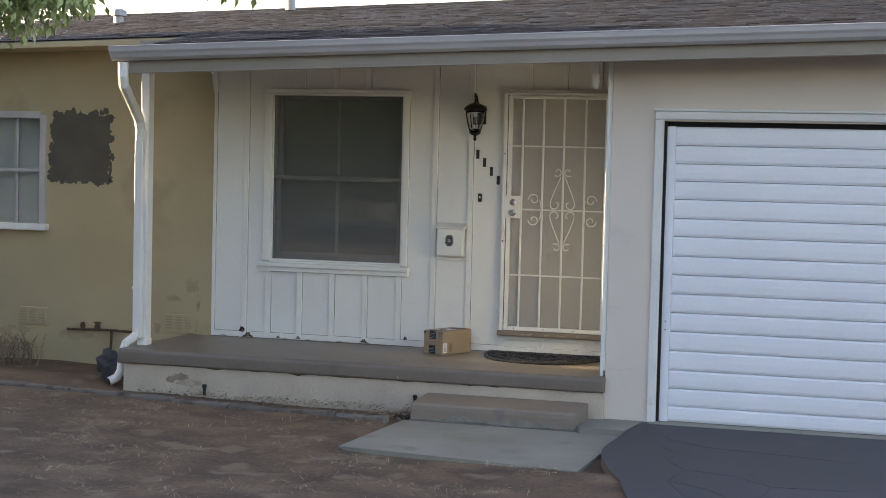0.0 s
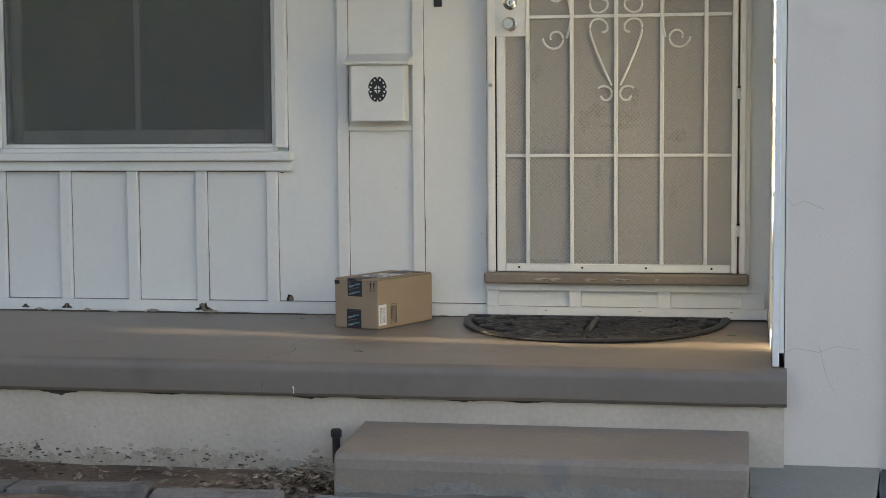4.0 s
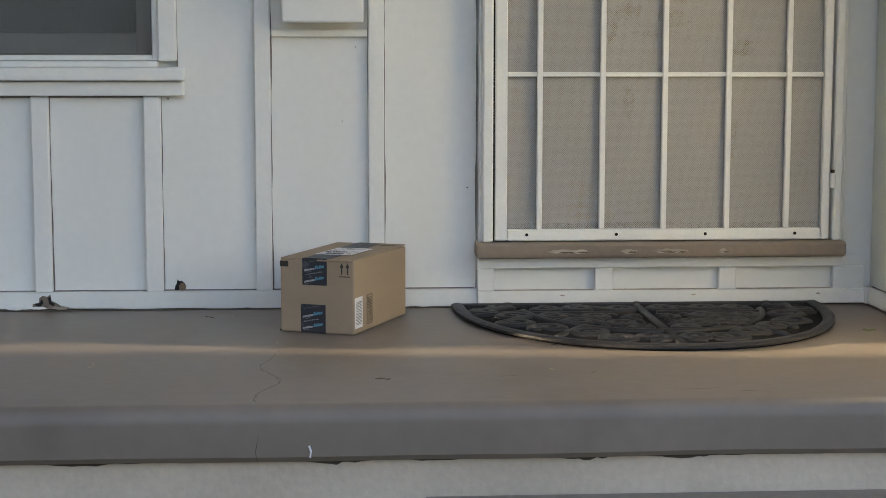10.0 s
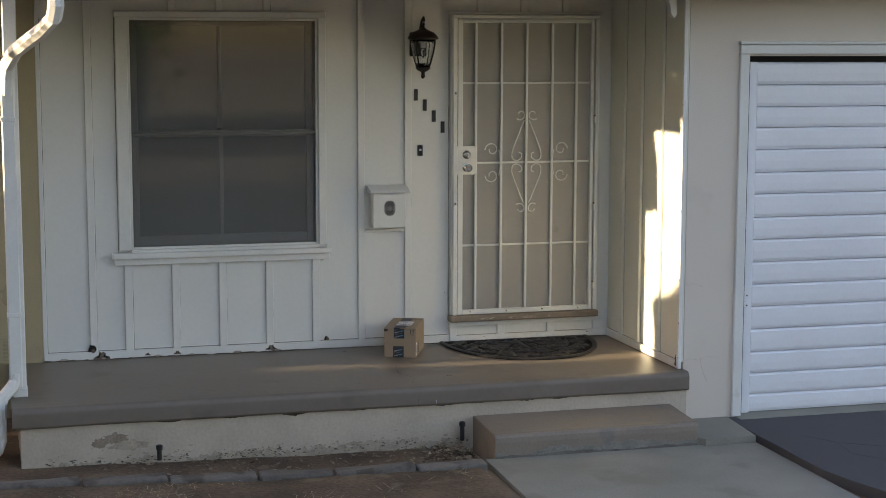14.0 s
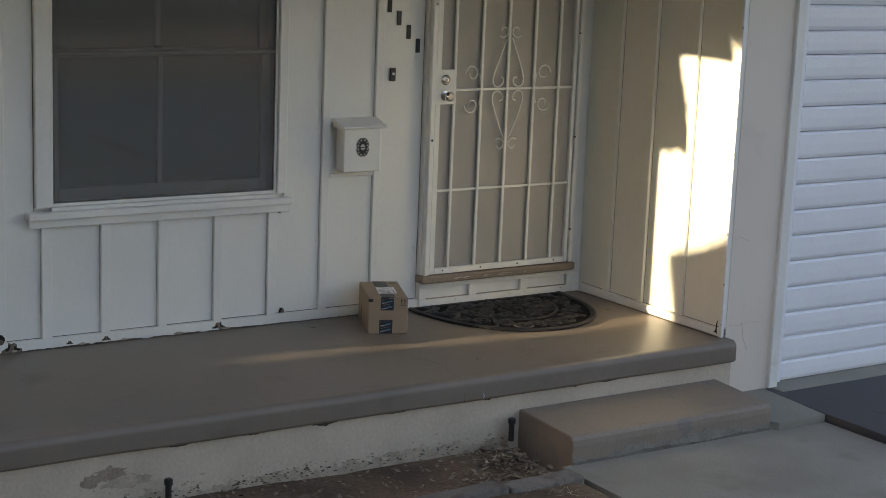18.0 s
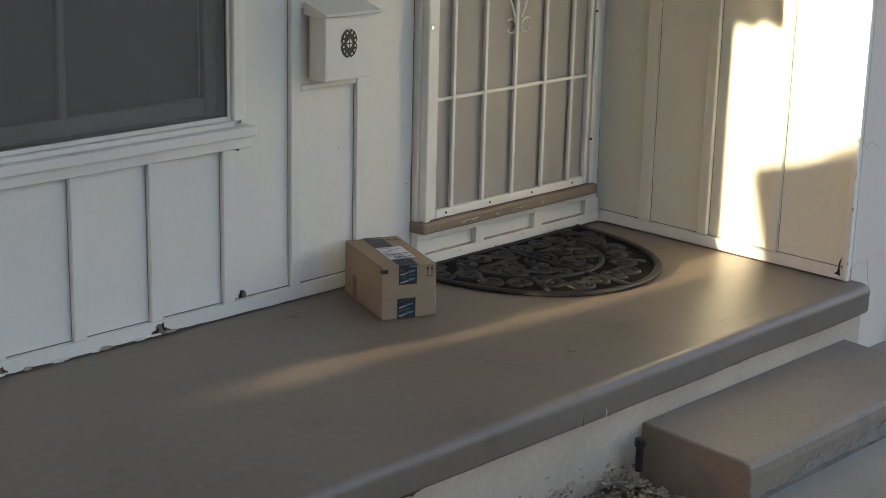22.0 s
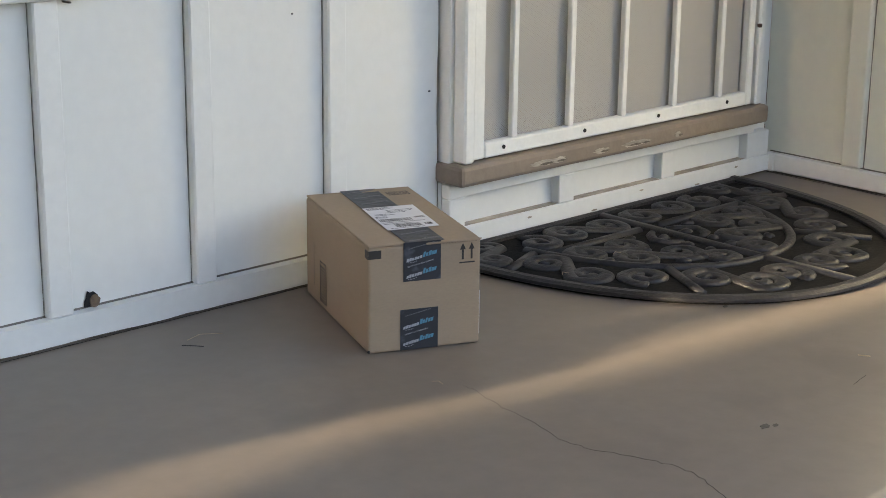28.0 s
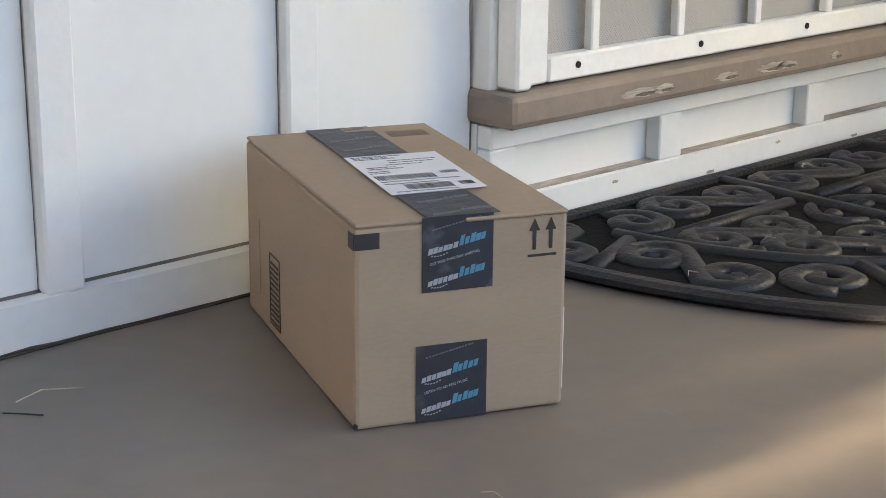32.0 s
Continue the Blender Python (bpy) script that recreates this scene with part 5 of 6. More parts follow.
tape_words(tape_f, "GET FREE TWO DAY SHIPPING", -0.031, 0.1435, 0.0034)
tape_words(tape_b, "LISTEN TO AD-FREE MUSIC", -0.035, 0.0275, 0.0034)
for z, big in ((0.1245, True), (0.1525, True), (0.173, False)):
    print_band(tape_f, -0.036, z, big, seed=int(z * 1e4))
for z, big in ((0.009, True), (0.0375, True), (0.059, False)):
    print_band(tape_b, -0.041, z, big, seed=int(z * 1e4))
for k in range(17):
    print_band(tape, -0.029, -0.178 + 0.021 * k, k % 2 == 0, "top", k)
lab = part("shipping_label", prism(B(), [(-0.038, -0.103), (0.055, -0.099), (0.059, 0.047), (-0.035, 0.047)], "z", BXH + 0.0017, BXH + 0.0022), M_PAPER, bxo, "white printed shipping label")
rnd = random.Random(12)
for (u0, v0, n, w, h) in ((-0.032, -0.052, 20, 0.058, 0.017), (-0.016, -0.090, 18, 0.046, 0.018), (0.034, -0.040, 6, 0.018, 0.010), (0.036, -0.086, 6, 0.014, 0.012)):
    for k in range(n):
        x = u0 + w * k / n
        part("label_bar", bx(x, x + rnd.uniform(0.0006, 0.0018), v0, v0 + h, BXH + 0.0023, BXH + 0.0026), M_INK, lab)
for v, a, b in ((0.040, -0.03, 0.02), (0.035, -0.03, 0.005), (0.030, -0.03, 0.012), (0.020, 0.0, 0.05), (0.012, 0.0, 0.045), (0.004, -0.006, 0.03), (-0.004, -0.028, 0.0), (-0.010, -0.028, 0.006), (-0.020, -0.032, -0.012), (-0.026, -0.032, -0.012), (-0.059, -0.032, 0.045), (-0.068, -0.032, 0.02), (-0.097, -0.03, 0.03)):
    bm = B()
    x = a
    while x < b:
        w = rnd.uniform(0.002, 0.007)
        box(bm, x, min(b, x + w), v, v + 0.0017, BXH + 0.0023, BXH + 0.0026)
        x += w + 0.0014
    part("label_line", bm, M_GREYINK, lab)
# printed marks on the carton
part("corner_mark", face(-hw, -hw + 0.022, 0.163, 0.177, "front", 0.0002), M_INK, bxo)
part("corner_mark", face(-hd, -hd + 0.015, 0.163, 0.177, "left", 0.0002), M_INK, bxo)
for u in (0.066, 0.0815):
    part("arrow_mark", prism(B(), [(u - 0.0016, 0.149), (u + 0.0016, 0.149), (u + 0.0016, 0.166), (u + 0.005, 0.166), (u, 0.177), (u - 0.005, 0.166), (u - 0.0016, 0.166)], "y", -hd - 0.0008, -hd - 0.0002), M_INK, bxo)
part("arrow_mark", face(0.060, 0.087, 0.1425, 0.1447, "front", 0.0002), M_INK, bxo)


def code_box(side, u0, u1, v0, v1, n, upright, paper=False):
    if paper:
        p = part("side_label", face(u0 - 0.005, u1 + 0.005, v0 - 0.005, v1 + 0.005, side, 0.0002), M_PAPER, bxo, "white barcode label")
    else:
        for a in ((u0, u1, v0, v0 + 0.0014), (u0, u1, v1 - 0.0014, v1), (u0, u0 + 0.0014, v0, v1), (u1 - 0.0014, u1, v0, v1)):
            part("code_frame", face(*a, side, 0.0002), M_INK, bxo)
    g = random.Random(n)
    for k in range(n):
        s = g.uniform(0.18, 0.45)
        if upright:
            a = u0 + (u1 - u0) * (0.08 + 0.84 * k / n)
            part("code_bar", face(a, a + (u1 - u0) * 0.84 / n * s, v0 + 0.003, v1 - 0.003, side, 0.0009), M_INK, bxo)
        else:
            a = v0 + (v1 - v0) * (0.06 + 0.88 * k / n)
            part("code_bar", face(u0 + 0.003, u1 - 0.003, a, a + (v1 - v0) * 0.88 / n * s, side, 0.0009), M_INK, bxo)


code_box("left", 0.056, 0.093, 0.012, 0.086, 12, False)
code_box("right", -0.098, -0.062, 0.016, 0.090, 18, False)
code_box("right", -0.172, -0.132, 0.020, 0.086, 16, False, paper=True)
code_box("top", 0.038, 0.088, 0.122, 0.153, 16, True)
part("crease", bx(-hw - 0.0006, -hw - 0.0002, 0.13, 0.132, 0.03, 0.11), M_SILL, bxo)
part("punch_hole", bx(-hw - 0.001, -hw + 0.002, -hd - 0.001, -hd + 0.002, 0.003, 0.007), M_DARKGAP, bxo)

# ---- small loose bits on the porch ----
def twig(name, pts, r, m, label):
    tagged(part(name, tube(B(), pts, r, 5), m), label, "twig", group="twigs on the porch")


twig("twig", [(-1.784, -0.150, 0.002), (-1.775, -0.163, 0.003), (-1.760, -0.178, 0.002)], 0.0008, M_BLACK, "short dark twig on the porch floor")
twig("straw", [(-1.762, -0.134, 0.002), (-1.735, -0.132, 0.006), (-1.697, -0.144, 0.002)], 0.0006, M_STRAW, "thin pale straw on the porch floor")
twig("straw", [(-1.98, -0.81, 0.002), (-1.972, -0.84, 0.004), (-1.985, -0.86, 0.002)], 0.0006, M_STRAW, "thin pale straw on the porch floor")
twig("straw", [(-1.588, -0.548, 0.001), (-1.581, -0.556, 0.002), (-1.583, -0.568, 0.001)], 0.0004, M_STRAW, "thin pale straw on the porch floor")
twig("straw", [(-0.98, -0.93, 0.002), (-0.975, -0.95, 0.004)], 0.0009, M_STRAW, "thin pale straw on the porch floor")
twig("straw", [(-1.05, -0.33, 0.018), (-1.04, -0.322, 0.02), (-1.032, -0.33, 0.018)], 0.0006, M_STRAW, "tiny straw caught on the door mat")
twig("straw", [(-0.87, -0.30, 0.018), (-0.86, -0.297, 0.02), (-0.852, -0.305, 0.018)], 0.0006, M_STRAW, "tiny straw caught on the door mat")
tagged(part("fallen_leaf", prism(B(), [(-0.12 + 0.016 * math.cos(k), -0.46 + 0.009 * math.sin(k)) for k in range(6)], "z", 0.001, 0.003), M_LEAF), "small yellow-green leaf on the porch floor", "leaf")

# ---- pipe stubs, spigot, vents, edging, litter ----
def stub(x, z0, z1):
    s = thing("pipe_stub", (x, -1.31, GROUND), "short black capped pipe stub beside the foundation", "pipe", group="pipe stubs")
    part("pipe", lathe(B(), [(0.013, 0), (0.013, z1 - GROUND - 0.02)], 10), M_BLACK, s)
    part("cap", lathe(B(), [(0.018, z1 - GROUND - 0.022), (0.018, z1 - GROUND), (0.012, z1 - GROUND + 0.004)], 10), M_BLACK, s)


stub(-1.35, -0.3, -0.21)
stub(-3.05, -0.3, -0.235)

sp = thing("water_pipe", (-4.654, -0.06, 0.0), "rusty outdoor water pipe with valve on the wall", "pipe")
part("cross_pipe", tube(B(), [(-0.29, 0, -0.01), (0.1, 0, 0.0), (0.34, 0, -0.005)], 0.0115, 8), M_RUST, sp)
part("riser_pipe", tube(B(), [(0.14, 0, 0.0), (0.14, -0.01, -0.12), (0.12, -0.02, -0.32)], 0.0115, 8), M_RUST, sp)
part("valve", lathe(B(), [(0.022, -0.015), (0.026, 0.03), (0.015, 0.05), (0.03, 0.055), (0.03, 0.065)], 12), M_RUST, sp)
part("valve", lathe(B(), [(0.018, -0.012), (0.022, 0.025), (0.012, 0.04), (0.022, 0.045)], 12, (-0.14, 0, 0.01)), M_RUST, sp)
for x in (-5.305, -3.89):
    v = thing("foundation_vent", (x, -0.021, 0.085), "stuccoed foundation vent grille in the yellow wall", "vent", group="foundation vents")
    part("frame", bx(-0.145, 0.145, -0.012, 0.0, -0.08, 0.08, bev=0.004), M_YELLOW, v)
    for k in range(3):
        part("opening", bx(-0.125 + 0.09 * k, -0.06 + 0.09 * k, -0.0135, -0.011, -0.06, 0.06), M_YSTAIN, v)
        for i in range(5):
            part("slat", bx(-0.125 + 0.09 * k, -0.06 + 0.09 * k, -0.0165, -0.0136, -0.055 + 0.024 * i, -0.047 + 0.024 * i), M_YELLOW, v)
kerb = tagged(new("kerb"), "row of weathered concrete edging blocks", "edging", kind="structure")
x = -1.38
rnd = random.Random(3)
while x > -7.5:
    w = rnd.uniform(0.36, 0.46)
    z = ground_z(x - w / 2, -1.8)
    y = -1.80 + 0.05 * math.sin(x * 1.1)
    bm = bx(-w / 2, w / 2, -0.055, 0.055, -0.1, 0.022, bev=0.012, seg=2)
    bmesh.ops.subdivide_edges(bm, edges=[e for e in bm.edges if e.calc_length() > 0.05], cuts=5, use_grid_fill=True)
    for v in bm.verts:
        q = Vector((v.co.x + x, v.co.y, v.co.z))
        v.co += Vector((0.004 * noise.noise(q * 14), 0.007 * noise.noise(q * 9 + Vector((5, 0, 0))), 0.007 * noise.noise(q * 11 + Vector((0, 7, 0)))))
    o = part("edging_block", bm, M_KERB, kerb)
    o.matrix_basis = pose(x - w / 2, y, z, rnd.uniform(-3, 3), rnd.uniform(-1.5, 1.5), rnd.uniform(-2, 2))
    x -= w + 0.012
bag = B()
bmesh.ops.create_icosphere(bag, subdivisions=4, radius=0.12)
for v in bag.verts:
    v.co = Vector((v.co.x * 1.1, v.co.y * 0.7, max(v.co.z, -0.09))) * (1 + 0.45 * noise.noise(v.co * 8) + 0.35 * noise.noise(v.co * 21) + 0.12 * noise.noise(v.co * 50))
o = tagged(part("splash_stone", bag, M_ASPHALT), "dark lumpy stone beside the downspout foot", "stone")
o.location = (-4.02, -0.98, GROUND + 0.13)

lit = B()
rnd = random.Random(14)
for k in range(760):
    if k < 430:
        x, y = rnd.gauss(-1.47, 0.13), rnd.uniform(-1.74, -1.275)
    else:
        x, y = rnd.uniform(-3.4, -1.4), rnd.uniform(-1.74, -1.275)
    if x > -1.30:
        continue
    z = ground_z(x, y) + rnd.uniform(0.004, 0.02)
    s, a = rnd.uniform(0.006, 0.022), rnd.uniform(0, 6.28)
    t1, t2 = rnd.uniform(-0.5, 0.5), rnd.uniform(-0.5, 0.5)
    q = [(s, 0), (0.2 * s, 0.5 * s), (-s, 0.1 * s), (-0.1 * s, -0.5 * s)]
    vs = [lit.verts.new((x + u * math.cos(a) - v * math.sin(a), y + u * math.sin(a) + v * math.cos(a), z + u * t1 + v * t2)) for u, v in q]
    lit.faces.new(vs)
tagged(part("leaf_litter", lit, M_LITTER), "dry brown leaf litter along the foundation", "leaves", kind="stuff")

pile = B()
rnd = random.Random(16)
for k in range(120):
    x, y = min(-1.29, rnd.gauss(-1.41, 0.085)), rnd.uniform(-1.48, -1.275)
    z = ground_z(x, y) + rnd.uniform(0.006, 0.03) + 0.03 * max(0.0, 1 - abs(x + 1.36) / 0.12) * max(0.0, 1 - (-1.275 - y) / 0.2)
    s, a = rnd.uniform(0.008, 0.024), rnd.uniform(0, 6.28)
    lift = rnd.uniform(0.1, 0.7) * s
    rim = [(s, 0.0, lift), (0.45 * s, 0.42 * s, 0.0), (-0.4 * s, 0.34 * s, 0.1 * s), (-s, 0.0, 0.5 * lift), (-0.3 * s, -0.38 * s, 0.15 * s), (0.5 * s, -0.4 * s, 0.0)]
    vs = [pile.verts.new((x + u * math.cos(a) - v * math.sin(a), y + u * math.sin(a) + v * math.cos(a), z + w)) for u, v, w in rim]
    mid = pile.verts.new((x, y, z - 0.15 * s))
    for i in range(6):
        pile.faces.new((mid, vs[i], vs[(i + 1) % 6]))
tagged(part("dead_leaf_pile", pile, M_PALELEAF), "pile of curled pale dead leaves beside the step", "leaves", kind="stuff")

gr = B()
rnd = random.Random(15)
for k in range(26000):
    x, y = rnd.uniform(-6.6, 0.2), rnd.uniform(-5.6, -1.88)
    v = Vector((x * 1.5, y * 2.6, 7))
    if noise.noise(v) + 0.55 * noise.noise(v * 2.7) + 0.5 * noise.noise(v * 6.5) < 0.26 + rnd.uniform(-0.25, 0.35) - 0.25 * (-2.95 > y > -3.35 and x > -1.3):
        continue
    if x > -1.40 and y > -2.95 - 0.14 * (x + 1.4) or x > 0.22:
        continue
    z = ground_z(x, y)
    L, a, w = rnd.uniform(0.015, 0.085) * rnd.random() ** 0.5 + 0.008, rnd.uniform(0, 6.28), rnd.uniform(0.0006, 0.0014)
    c, s = math.cos(a), math.sin(a)
    h = rnd.uniform(0.002, 0.014)
    vs = [gr.verts.new(p) for p in ((x - s * w, y + c * w, z + 0.002), (x + s * w, y - c * w, z + 0.002), (x + c * L + s * w, y + s * L - c * w, z + h + 0.004), (x + c * L - s * w, y + s * L + c * w, z + h + 0.004))]
    gr.faces.new(vs)
tagged(part("dead_grass", gr, M_STRAW), "scattered flat dead grass on bare soil", "grass", kind="stuff")
wd = B()
for k in range(130):
    x, y = rnd.gauss(-5.4, 0.16), rnd.gauss(-0.4, 0.12)
    z = ground_z(x, y)
    pts = [(x, y, z), (x + rnd.uniform(-0.05, 0.05), y + rnd.uniform(-0.05, 0.05), z + rnd.uniform(0.08, 0.2)), (x + rnd.uniform(-0.12, 0.12), y + rnd.uniform(-0.1, 0.1), z + rnd.uniform(0.12, 0.28))]
    tube(wd, pts, 0.003, 3)
tagged(part("dry_weeds", wd, M_LITTER), "clump of dry weeds at the foot of the yellow wall", "weeds", kind="stuff")

# ---- trees, shrubs and a house outside the walk, mostly unseen and added to shade the porch; some stand in the window's reflection ----
def leaf_cloud(bm, rnd, centre, spread, n, size, droop=0.5):
    for _ in range(n):
        d = Vector((rnd.gauss(0, 1), rnd.gauss(0, 1), rnd.gauss(0, 1)))
        p = Vector(centre) + Vector((d.x * spread[0], d.y * spread[1], d.z * spread[2]))
        a, L = rnd.uniform(0, 6.28), size * rnd.uniform(0.6, 1.4)
        way = Vector((math.cos(a), math.sin(a), -droop * rnd.uniform(0.3, 1.6))).normalized() * L
        side = way.cross(Vector((rnd.uniform(-1, 1), rnd.uniform(-1, 1), 1))).normalized() * L * 0.2
        v = [bm.verts.new(q) for q in (p, p + way * 0.45 + side, p + way, p + way * 0.45 - side)]
        bm.faces.new(v)


def tree(at, h, crown, clumps, n, size, seed, label, limbs=()):
    rnd = random.Random(seed)
    tr = thing("tree", at, label, "tree")
    part("trunk", tube(B(), [(0, 0, -0.2), (0.08, 0.02, h * 0.3), (0.0, 0.1, h * 0.6), (0.1, 0.0, h * 0.85)], 0.2, 9, taper=lambda u: 1 - 0.7 * u), M_BARK, tr)
    cl = B()
    for k in range(clumps):
        a, r, z = rnd.uniform(0, 6.28), crown * math.sqrt(rnd.random()), h * rnd.uniform(0.42, 1.15)
        c = (r * math.cos(a), r * math.sin(a), z)
        if k % 4 == 0:
            part("limb", tube(B(), [(0.03, 0.05, h * 0.5), (c[0] * 0.5, c[1] * 0.5, h * 0.62), c], 0.07, 6, taper=lambda u: 1 - 0.8 * u), M_BARK, tr)
        leaf_cloud(cl, rnd, c, (0.5, 0.5, 0.4), n, size)
    for pts in limbs:
        part("limb", tube(B(), pts, 0.06, 6, taper=lambda u: 1 - 0.85 * u), M_BARK, tr)
    part("crown", cl, M_LEAF, tr)
    return tr


# overhanging branch in front of the house at the start
# unseen crown made big and dense to dim the porch's left end
br = tree((-11.2, -5.2, GROUND), 5.2, 2.7, 90, 200, 0.2, 31, "street tree with narrow drooping green leaves", limbs=(((0, 0.05, 2.9), (3.4, 1.2, 3.8), (6.9, 1.2, 3.6), (8.4, 1.2, 3.05), (9.3, 1.6, 2.88)),))
hang = B()
rnd = random.Random(33)
for k in range(74):
    x, y = (rnd.uniform(7.85, 8.62), rnd.uniform(1.0, 1.4)) if k < 69 else (rnd.uniform(9.15, 9.45), 1.62)
    z0 = 3.0 - 0.1 * abs(x - 7.9) + (0.0 if k < 69 else 0.1)
    drop = rnd.uniform(0.15, 0.40) * (1.2 - 0.7 * (x - 7.9)) if k < 69 else 0.13
    for j in range(9):
        leaf_cloud(hang, rnd, (x + rnd.uniform(-0.05, 0.05), y, z0 - drop * j / 8), (0.03, 0.03, 0.02), 3, 0.075, 1.5)
part("hanging_leaves", hang, M_BRIGHTLEAF, br)

# unseen shrub, added to block the sun; clumps follow the sun patch's edges
shr = thing("shrub", (-9.2, -1.7, GROUND), "added unseen tall leafy shrub that shapes the sun patch", "shrub")
rnd = random.Random(41)
for k in range(5):
    part("stem", tube(B(), [(0, -1.4 + 0.7 * k, -0.1), (0.1, -1.4 + 0.72 * k, 1.0), (0, -1.4 + 0.7 * k, 2.0)], 0.05, 6), M_BARK, shr)
cl = B()
for k in range(190):
    y = rnd.uniform(-2.6, 1.76)
    top = 2.08 + 0.29 * min(0.5, max(0.0, 1.80 - y)) + 0.03 * math.sin(9 * y) + 0.02 * math.sin(31 * y)
    leaf_cloud(cl, rnd, (rnd.uniform(-0.3, 0.3), y, rnd.uniform(0.1, top)), (0.12, 0.05, 0.06), 80, 0.08)
for k in range(290):
    u = k / 100 if k < 101 else rnd.random()
    y = 1.787 + 0.155 * u ** 1.4 + (0.0 if k < 101 else 0.21 * rnd.random())
    leaf_cloud(cl, rnd, (rnd.uniform(-0.06, 0.06), y, 2.665 + 0.545 * u), (0.04, 0.010, 0.010), 45, 0.04)
for k in range(170):
    y = rnd.uniform(0.7, 2.0)
    leaf_cloud(cl, rnd, (rnd.uniform(-0.2, 0.2), y, 3.23 + 0.157 * (1.93 - y) + 0.95 * rnd.random() ** 1.3), (0.08, 0.06, 0.035), 80, 0.08)
# taller foliage added to dim the side wall
for k in range(260):
    y = rnd.uniform(-3.6, 1.0)
    leaf_cloud(cl, rnd, (rnd.uniform(-0.4, 0.4), y, rnd.uniform(1.5, 4.4 + 0.3 * math.sin(2.3 * y))), (0.16, 0.12, 0.14), 60, 0.12)
part("branch", tube(B(), [(0, 0.6, 1.5), (0.05, 0.85, 2.6), (0, 1.2, 3.6)], 0.04, 6), M_BARK, shr)
part("crown", cl, M_LEAF, shr)

# unseen bush, added to cut the near-wall edge of the floor's sun strip
lb = thing("shrub", (-6.36, 0.05, GROUND), "added unseen low leafy bush that trims the floor's sun strip", "shrub")
cl = B()
for k in range(240):
    leaf_cloud(cl, rnd, (rnd.uniform(-0.12, 0.12), rnd.uniform(-0.175, 0.2), rnd.uniform(0.1, 1.26)), (0.03, 0.006, 0.02), 70, 0.034)
part("stem", tube(B(), [(0, 0.05, -0.1), (0.02, 0.07, 0.9)], 0.015, 6), M_BARK, lb)
part("crown", cl, M_LEAF, lb)
# unseen house, added as a sun block; eave and roof follow the shadow's outline
nb = thing("far_house", (-16.0, -6.715, GROUND - 0.08), "added unseen low house that shades the sun patch's lower part", "house", group="neighbouring houses")
part("wall", bx(-7, 0, -7.5, 7.418, 0, 3.2), M_HOUSE, nb)
part("eave", prism(B(), [(7.42, 2.73), (7.45, 2.80), (7.508, 2.985), (7.56, 3.2), (7.42, 3.2)], "x", -7.0, 0.0), M_HOUSE, nb)
part("roof", prism(B(), [(7.56, 3.201), (7.56, 3.26), (0, 5.35), (-7.7, 3.26), (-7.7, 3.201)], "x", -7.2, 0.0), M_SHINGLE, nb)
# unseen hedge, added so the floor's sun strip fades towards the left
hd2 = thing("shrub", (-16.0, 1.72, GROUND - 0.08), "added unseen leafy hedge that ends the floor's sun strip", "hedge")
cl = B()
for k in range(320):
    leaf_cloud(cl, rnd, (rnd.uniform(-0.3, 0.3), rnd.uniform(-1.05, 1.4), rnd.uniform(0.2, 2.61)), (0.14, 0.1, 0.10), 110, 0.11)
part("crown", cl, M_LEAF, hd2)
part("stem", tube(B(), [(0, 0, -0.1), (0, 0.1, 2.0)], 0.06, 6), M_BARK, hd2)

# unseen tree, added to hold back skylight from the porch's left end
tree((-9.9, -8.8, GROUND - 0.08), 7.4, 3.2, 150, 170, 0.24, 91, "added unseen large leafy tree that dims the porch's left end")

# across the street: plain houses and trees, only met in reflections
for i, (x, w) in enumerate(((-26, 13), (-6, 12), (13, 13), (31, 12))):
    hs = thing("far_house", (x, -34, GROUND - 0.08), "plain low house across the street", "house", group="houses across the street")
    part("wall", bx(-w / 2, w / 2, -4, 4, 0, 2.8), M_HOUSE, hs)
    part("roof", prism(B(), [(-4.8, 2.7), (4.8, 2.7), (0, 4.6)], "x", -w / 2 - 0.5, w / 2 + 0.5), M_SHINGLE, hs)
    for wx in (-w * 0.3, w * 0.05, w * 0.3):
        part("window", bx(wx - 0.8, wx + 0.8, 4.0, 4.05, 0.9, 2.1), M_CURTAIN, hs)
# some of these trees are added to block low sky glow in the glass
for i, (x, y, h, c) in enumerate(((-30, -27, 7, 2.6), (-17, -30, 8, 3.0), (-2, -27, 6.5, 2.4), (10, -31, 5.0, 2.4), (25, -32, 4.6, 2.4), (-40, -22, 9, 3.4), (-10.5, -26, 6.5, 2.6), (-15, -31, 6, 3.2), (-13, -24, 4.5, 2.4))):
    tree((x, y, GROUND - 0.08), 0.7 * h, c, 40, 150, 0.36, 50 + i, "leafy street tree across the road")

# roof vent pipe
vp = thing("roof_vent", (-5.37, 1.6, roof_z(1.6) - 0.18), "grey metal vent pipe on the roof", "vent")
part("pipe", lathe(B(), [(0.05, 0), (0.05, 0.14)], 12), M_GUTTER, vp)
part("cap", lathe(B(), [(0.075, 0.14), (0.075, 0.19), (0.04, 0.21)], 12), M_GUTTER, vp)

copy_thing(vp, pose(-4.0, 2.62, roof_z(2.62) - 0.06))

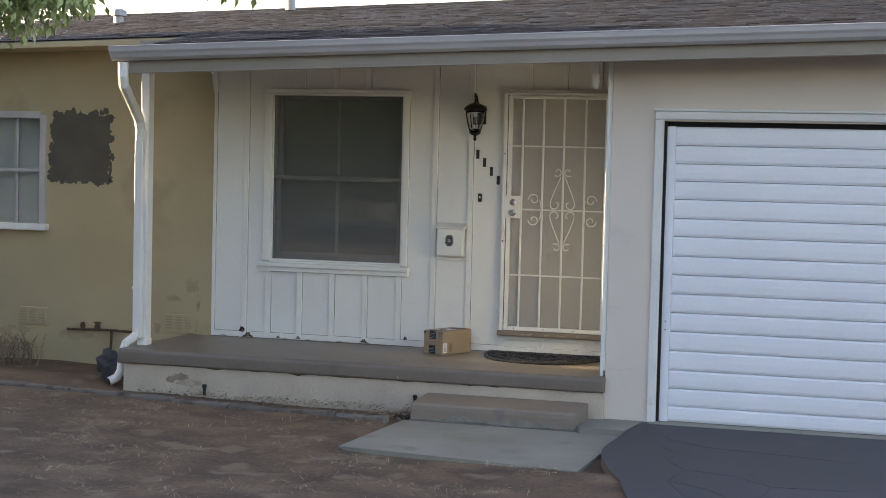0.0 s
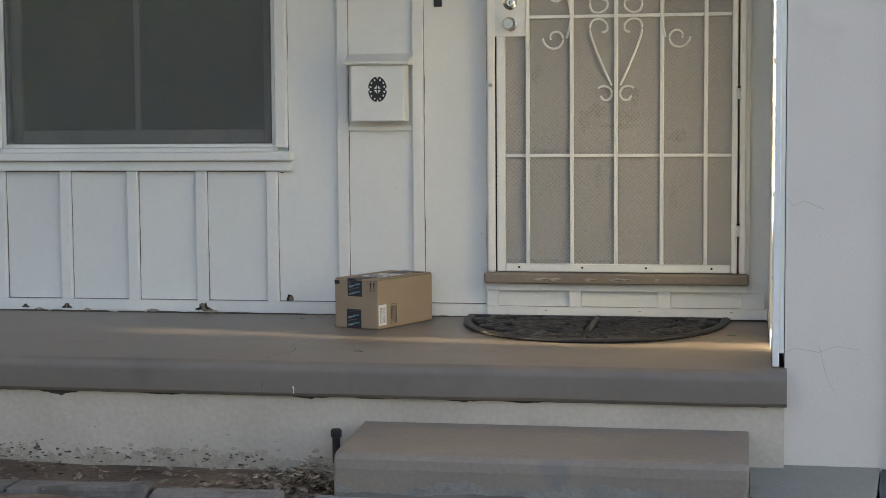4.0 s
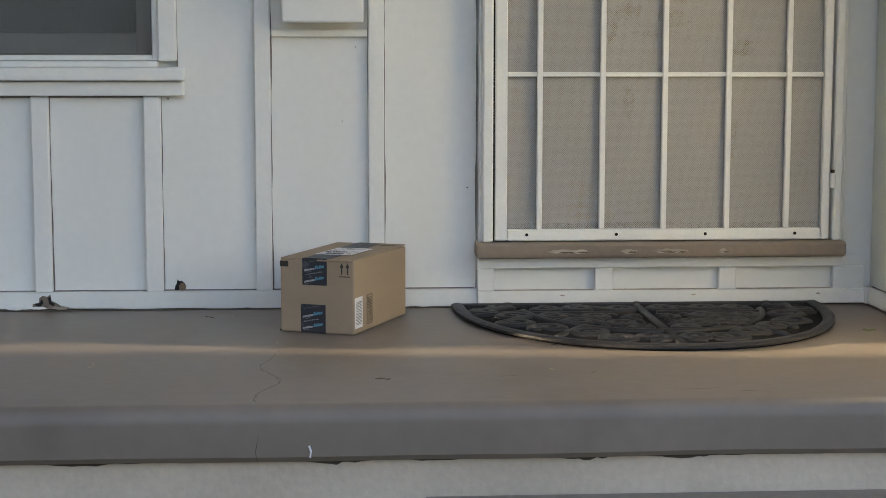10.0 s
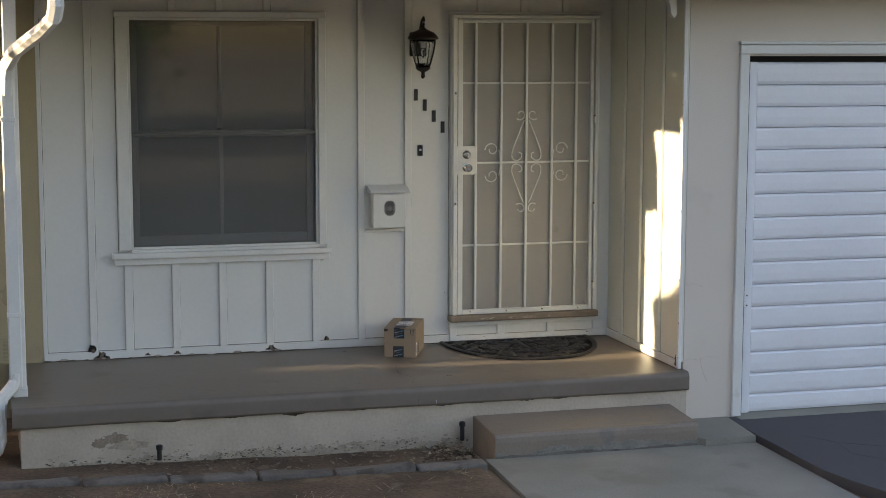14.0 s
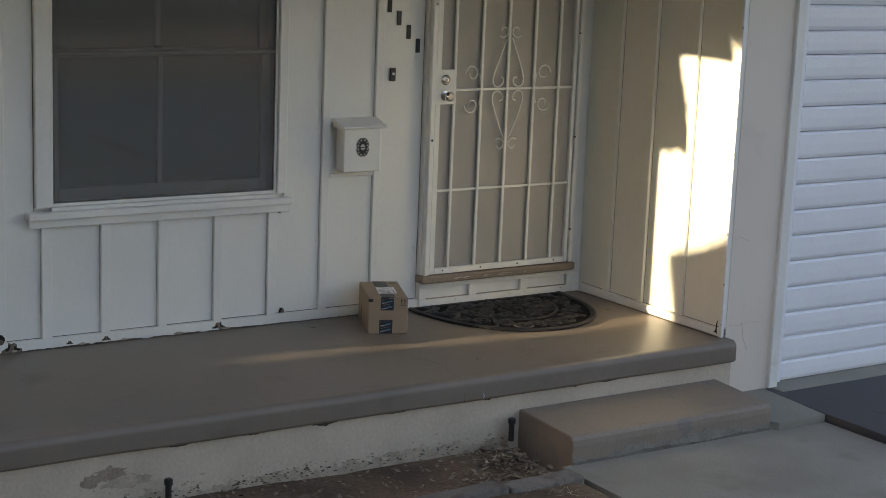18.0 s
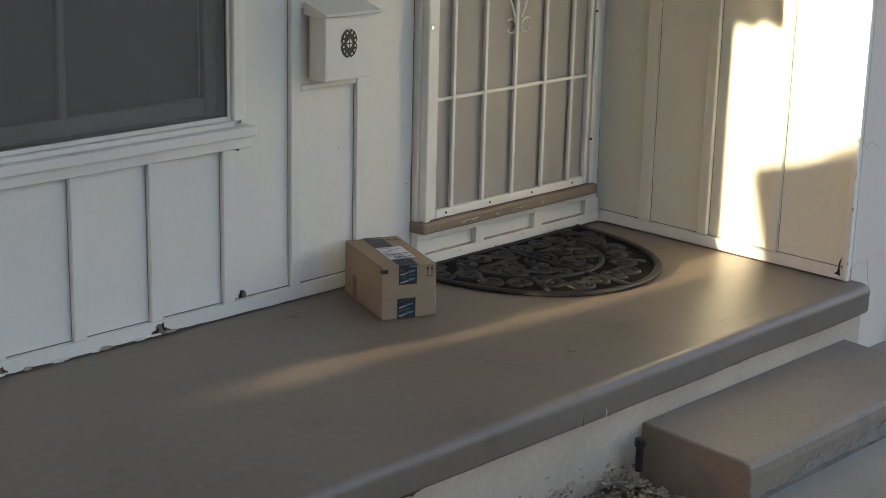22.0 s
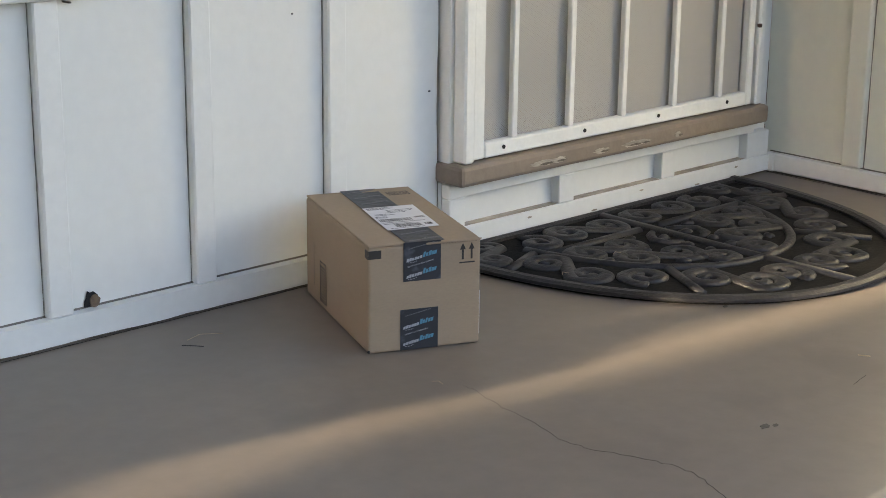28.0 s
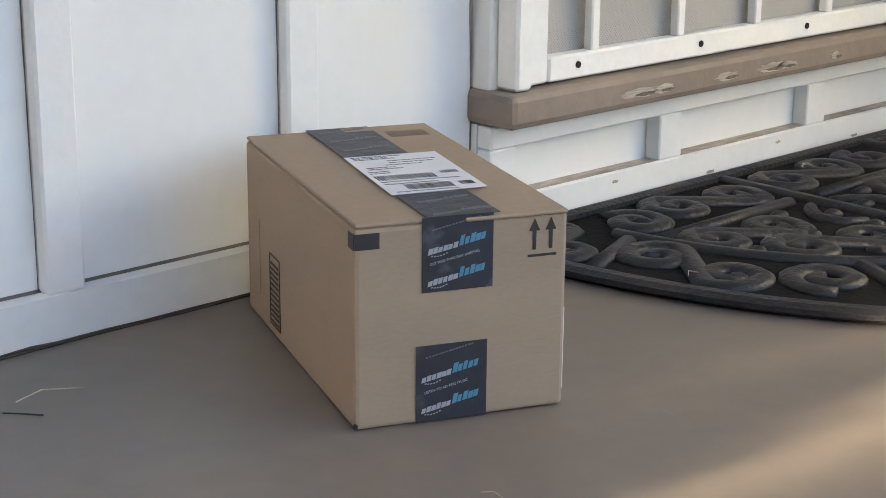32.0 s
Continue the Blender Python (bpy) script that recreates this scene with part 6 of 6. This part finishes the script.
# ---- shingles: courses of single tabs near the eave, the rest joined ----
tab = B()
box(tab, 0, 0.298, 0, 0.14, 0, 0.013)
tab_a = part("shingle", tab, M_SHINGLE, roof)
ang = math.degrees(math.atan(SL))
rnd = random.Random(77)
count = 0
rest_v, rest_f = [], []
for row in range(64):
    y = -1.75 + row * 0.075 * math.cos(radians(ang))
    x = -3.54 - rnd.uniform(0, 0.3)
    lo = -3.54
    if y > -0.5:
        lo = -6.65 if y > 0.6 else -6.22
        x = lo - rnd.uniform(0, 0.3)
    while x < 3.4:
        w = rnd.choice((0.09, 0.14, 0.18, 0.24))
        z = roof_z(y) + 0.004 + rnd.uniform(0, 0.007)
        if x >= lo and row < 9 and -3.65 < x < 1.7 and count < 290:
            o = tab_a if count == 0 else new("shingle", tab_a.data)
            o.parent = roof
            o.matrix_basis = pose(x, y, z, ang + rnd.uniform(-0.6, 1.0), rnd.uniform(-0.4, 0.4), rnd.uniform(-0.8, 0.8)) @ Matrix.Diagonal((w / 0.3, 1, 1, 1))
            count += 1
        elif x >= lo:
            m = pose(x, y, z, ang + rnd.uniform(-0.6, 1.0), 0, rnd.uniform(-0.8, 0.8))
            k = len(rest_v)
            rest_v += [m @ Vector(p) for p in ((0, 0, 0), (w - 0.003, 0, 0), (w - 0.003, 0.15, 0), (0, 0.15, 0), (0, 0, 0.009), (w - 0.003, 0, 0.009), (w - 0.003, 0.15, 0.009), (0, 0.15, 0.009))]
            rest_f += [[k + i for i in q] for q in ((4, 5, 6, 7), (0, 1, 5, 4), (1, 2, 6, 5), (3, 0, 4, 7))]
        x += w
# black strips painted in for the shadows under the butts of the courses
shade_v, shade_f = [], []
for row in range(1, 62):
    y = -1.75 + row * 0.075 * math.cos(radians(ang))
    lo = -3.54 if y <= -0.5 else -6.22 if y <= 0.6 else -6.65
    n = int((3.4 - lo) / 0.12)
    for i in range(n):
        xa, xb = lo + (3.4 - lo) * i / n, lo + (3.4 - lo) * (i + 1) / n
        d = 0.007 + 0.022 * abs(noise.noise(Vector((xa * 2.1, row * 1.7, 3))))
        k = len(shade_v)
        shade_v += [(xa, y - d, roof_z(y - d) + 0.0185), (xb, y - d, roof_z(y - d) + 0.0185), (xb, y + 0.002, roof_z(y) + 0.019), (xa, y + 0.002, roof_z(y) + 0.019)]
        shade_f.append([k, k + 1, k + 2, k + 3])
me = bpy.data.meshes.new("course_grit")
me.from_pydata(shade_v, [], shade_f)
me.materials.append(M_BLACK)
o = new("course_grit", me)
o.parent = roof
tagged(o, kind="stuff")
me = bpy.data.meshes.new("shingle_courses")
me.from_pydata(rest_v, [], rest_f)
me.materials.append(M_SHINGLE)
o = new("shingle_courses", me)
o.parent = roof
tagged(o, kind="stuff")
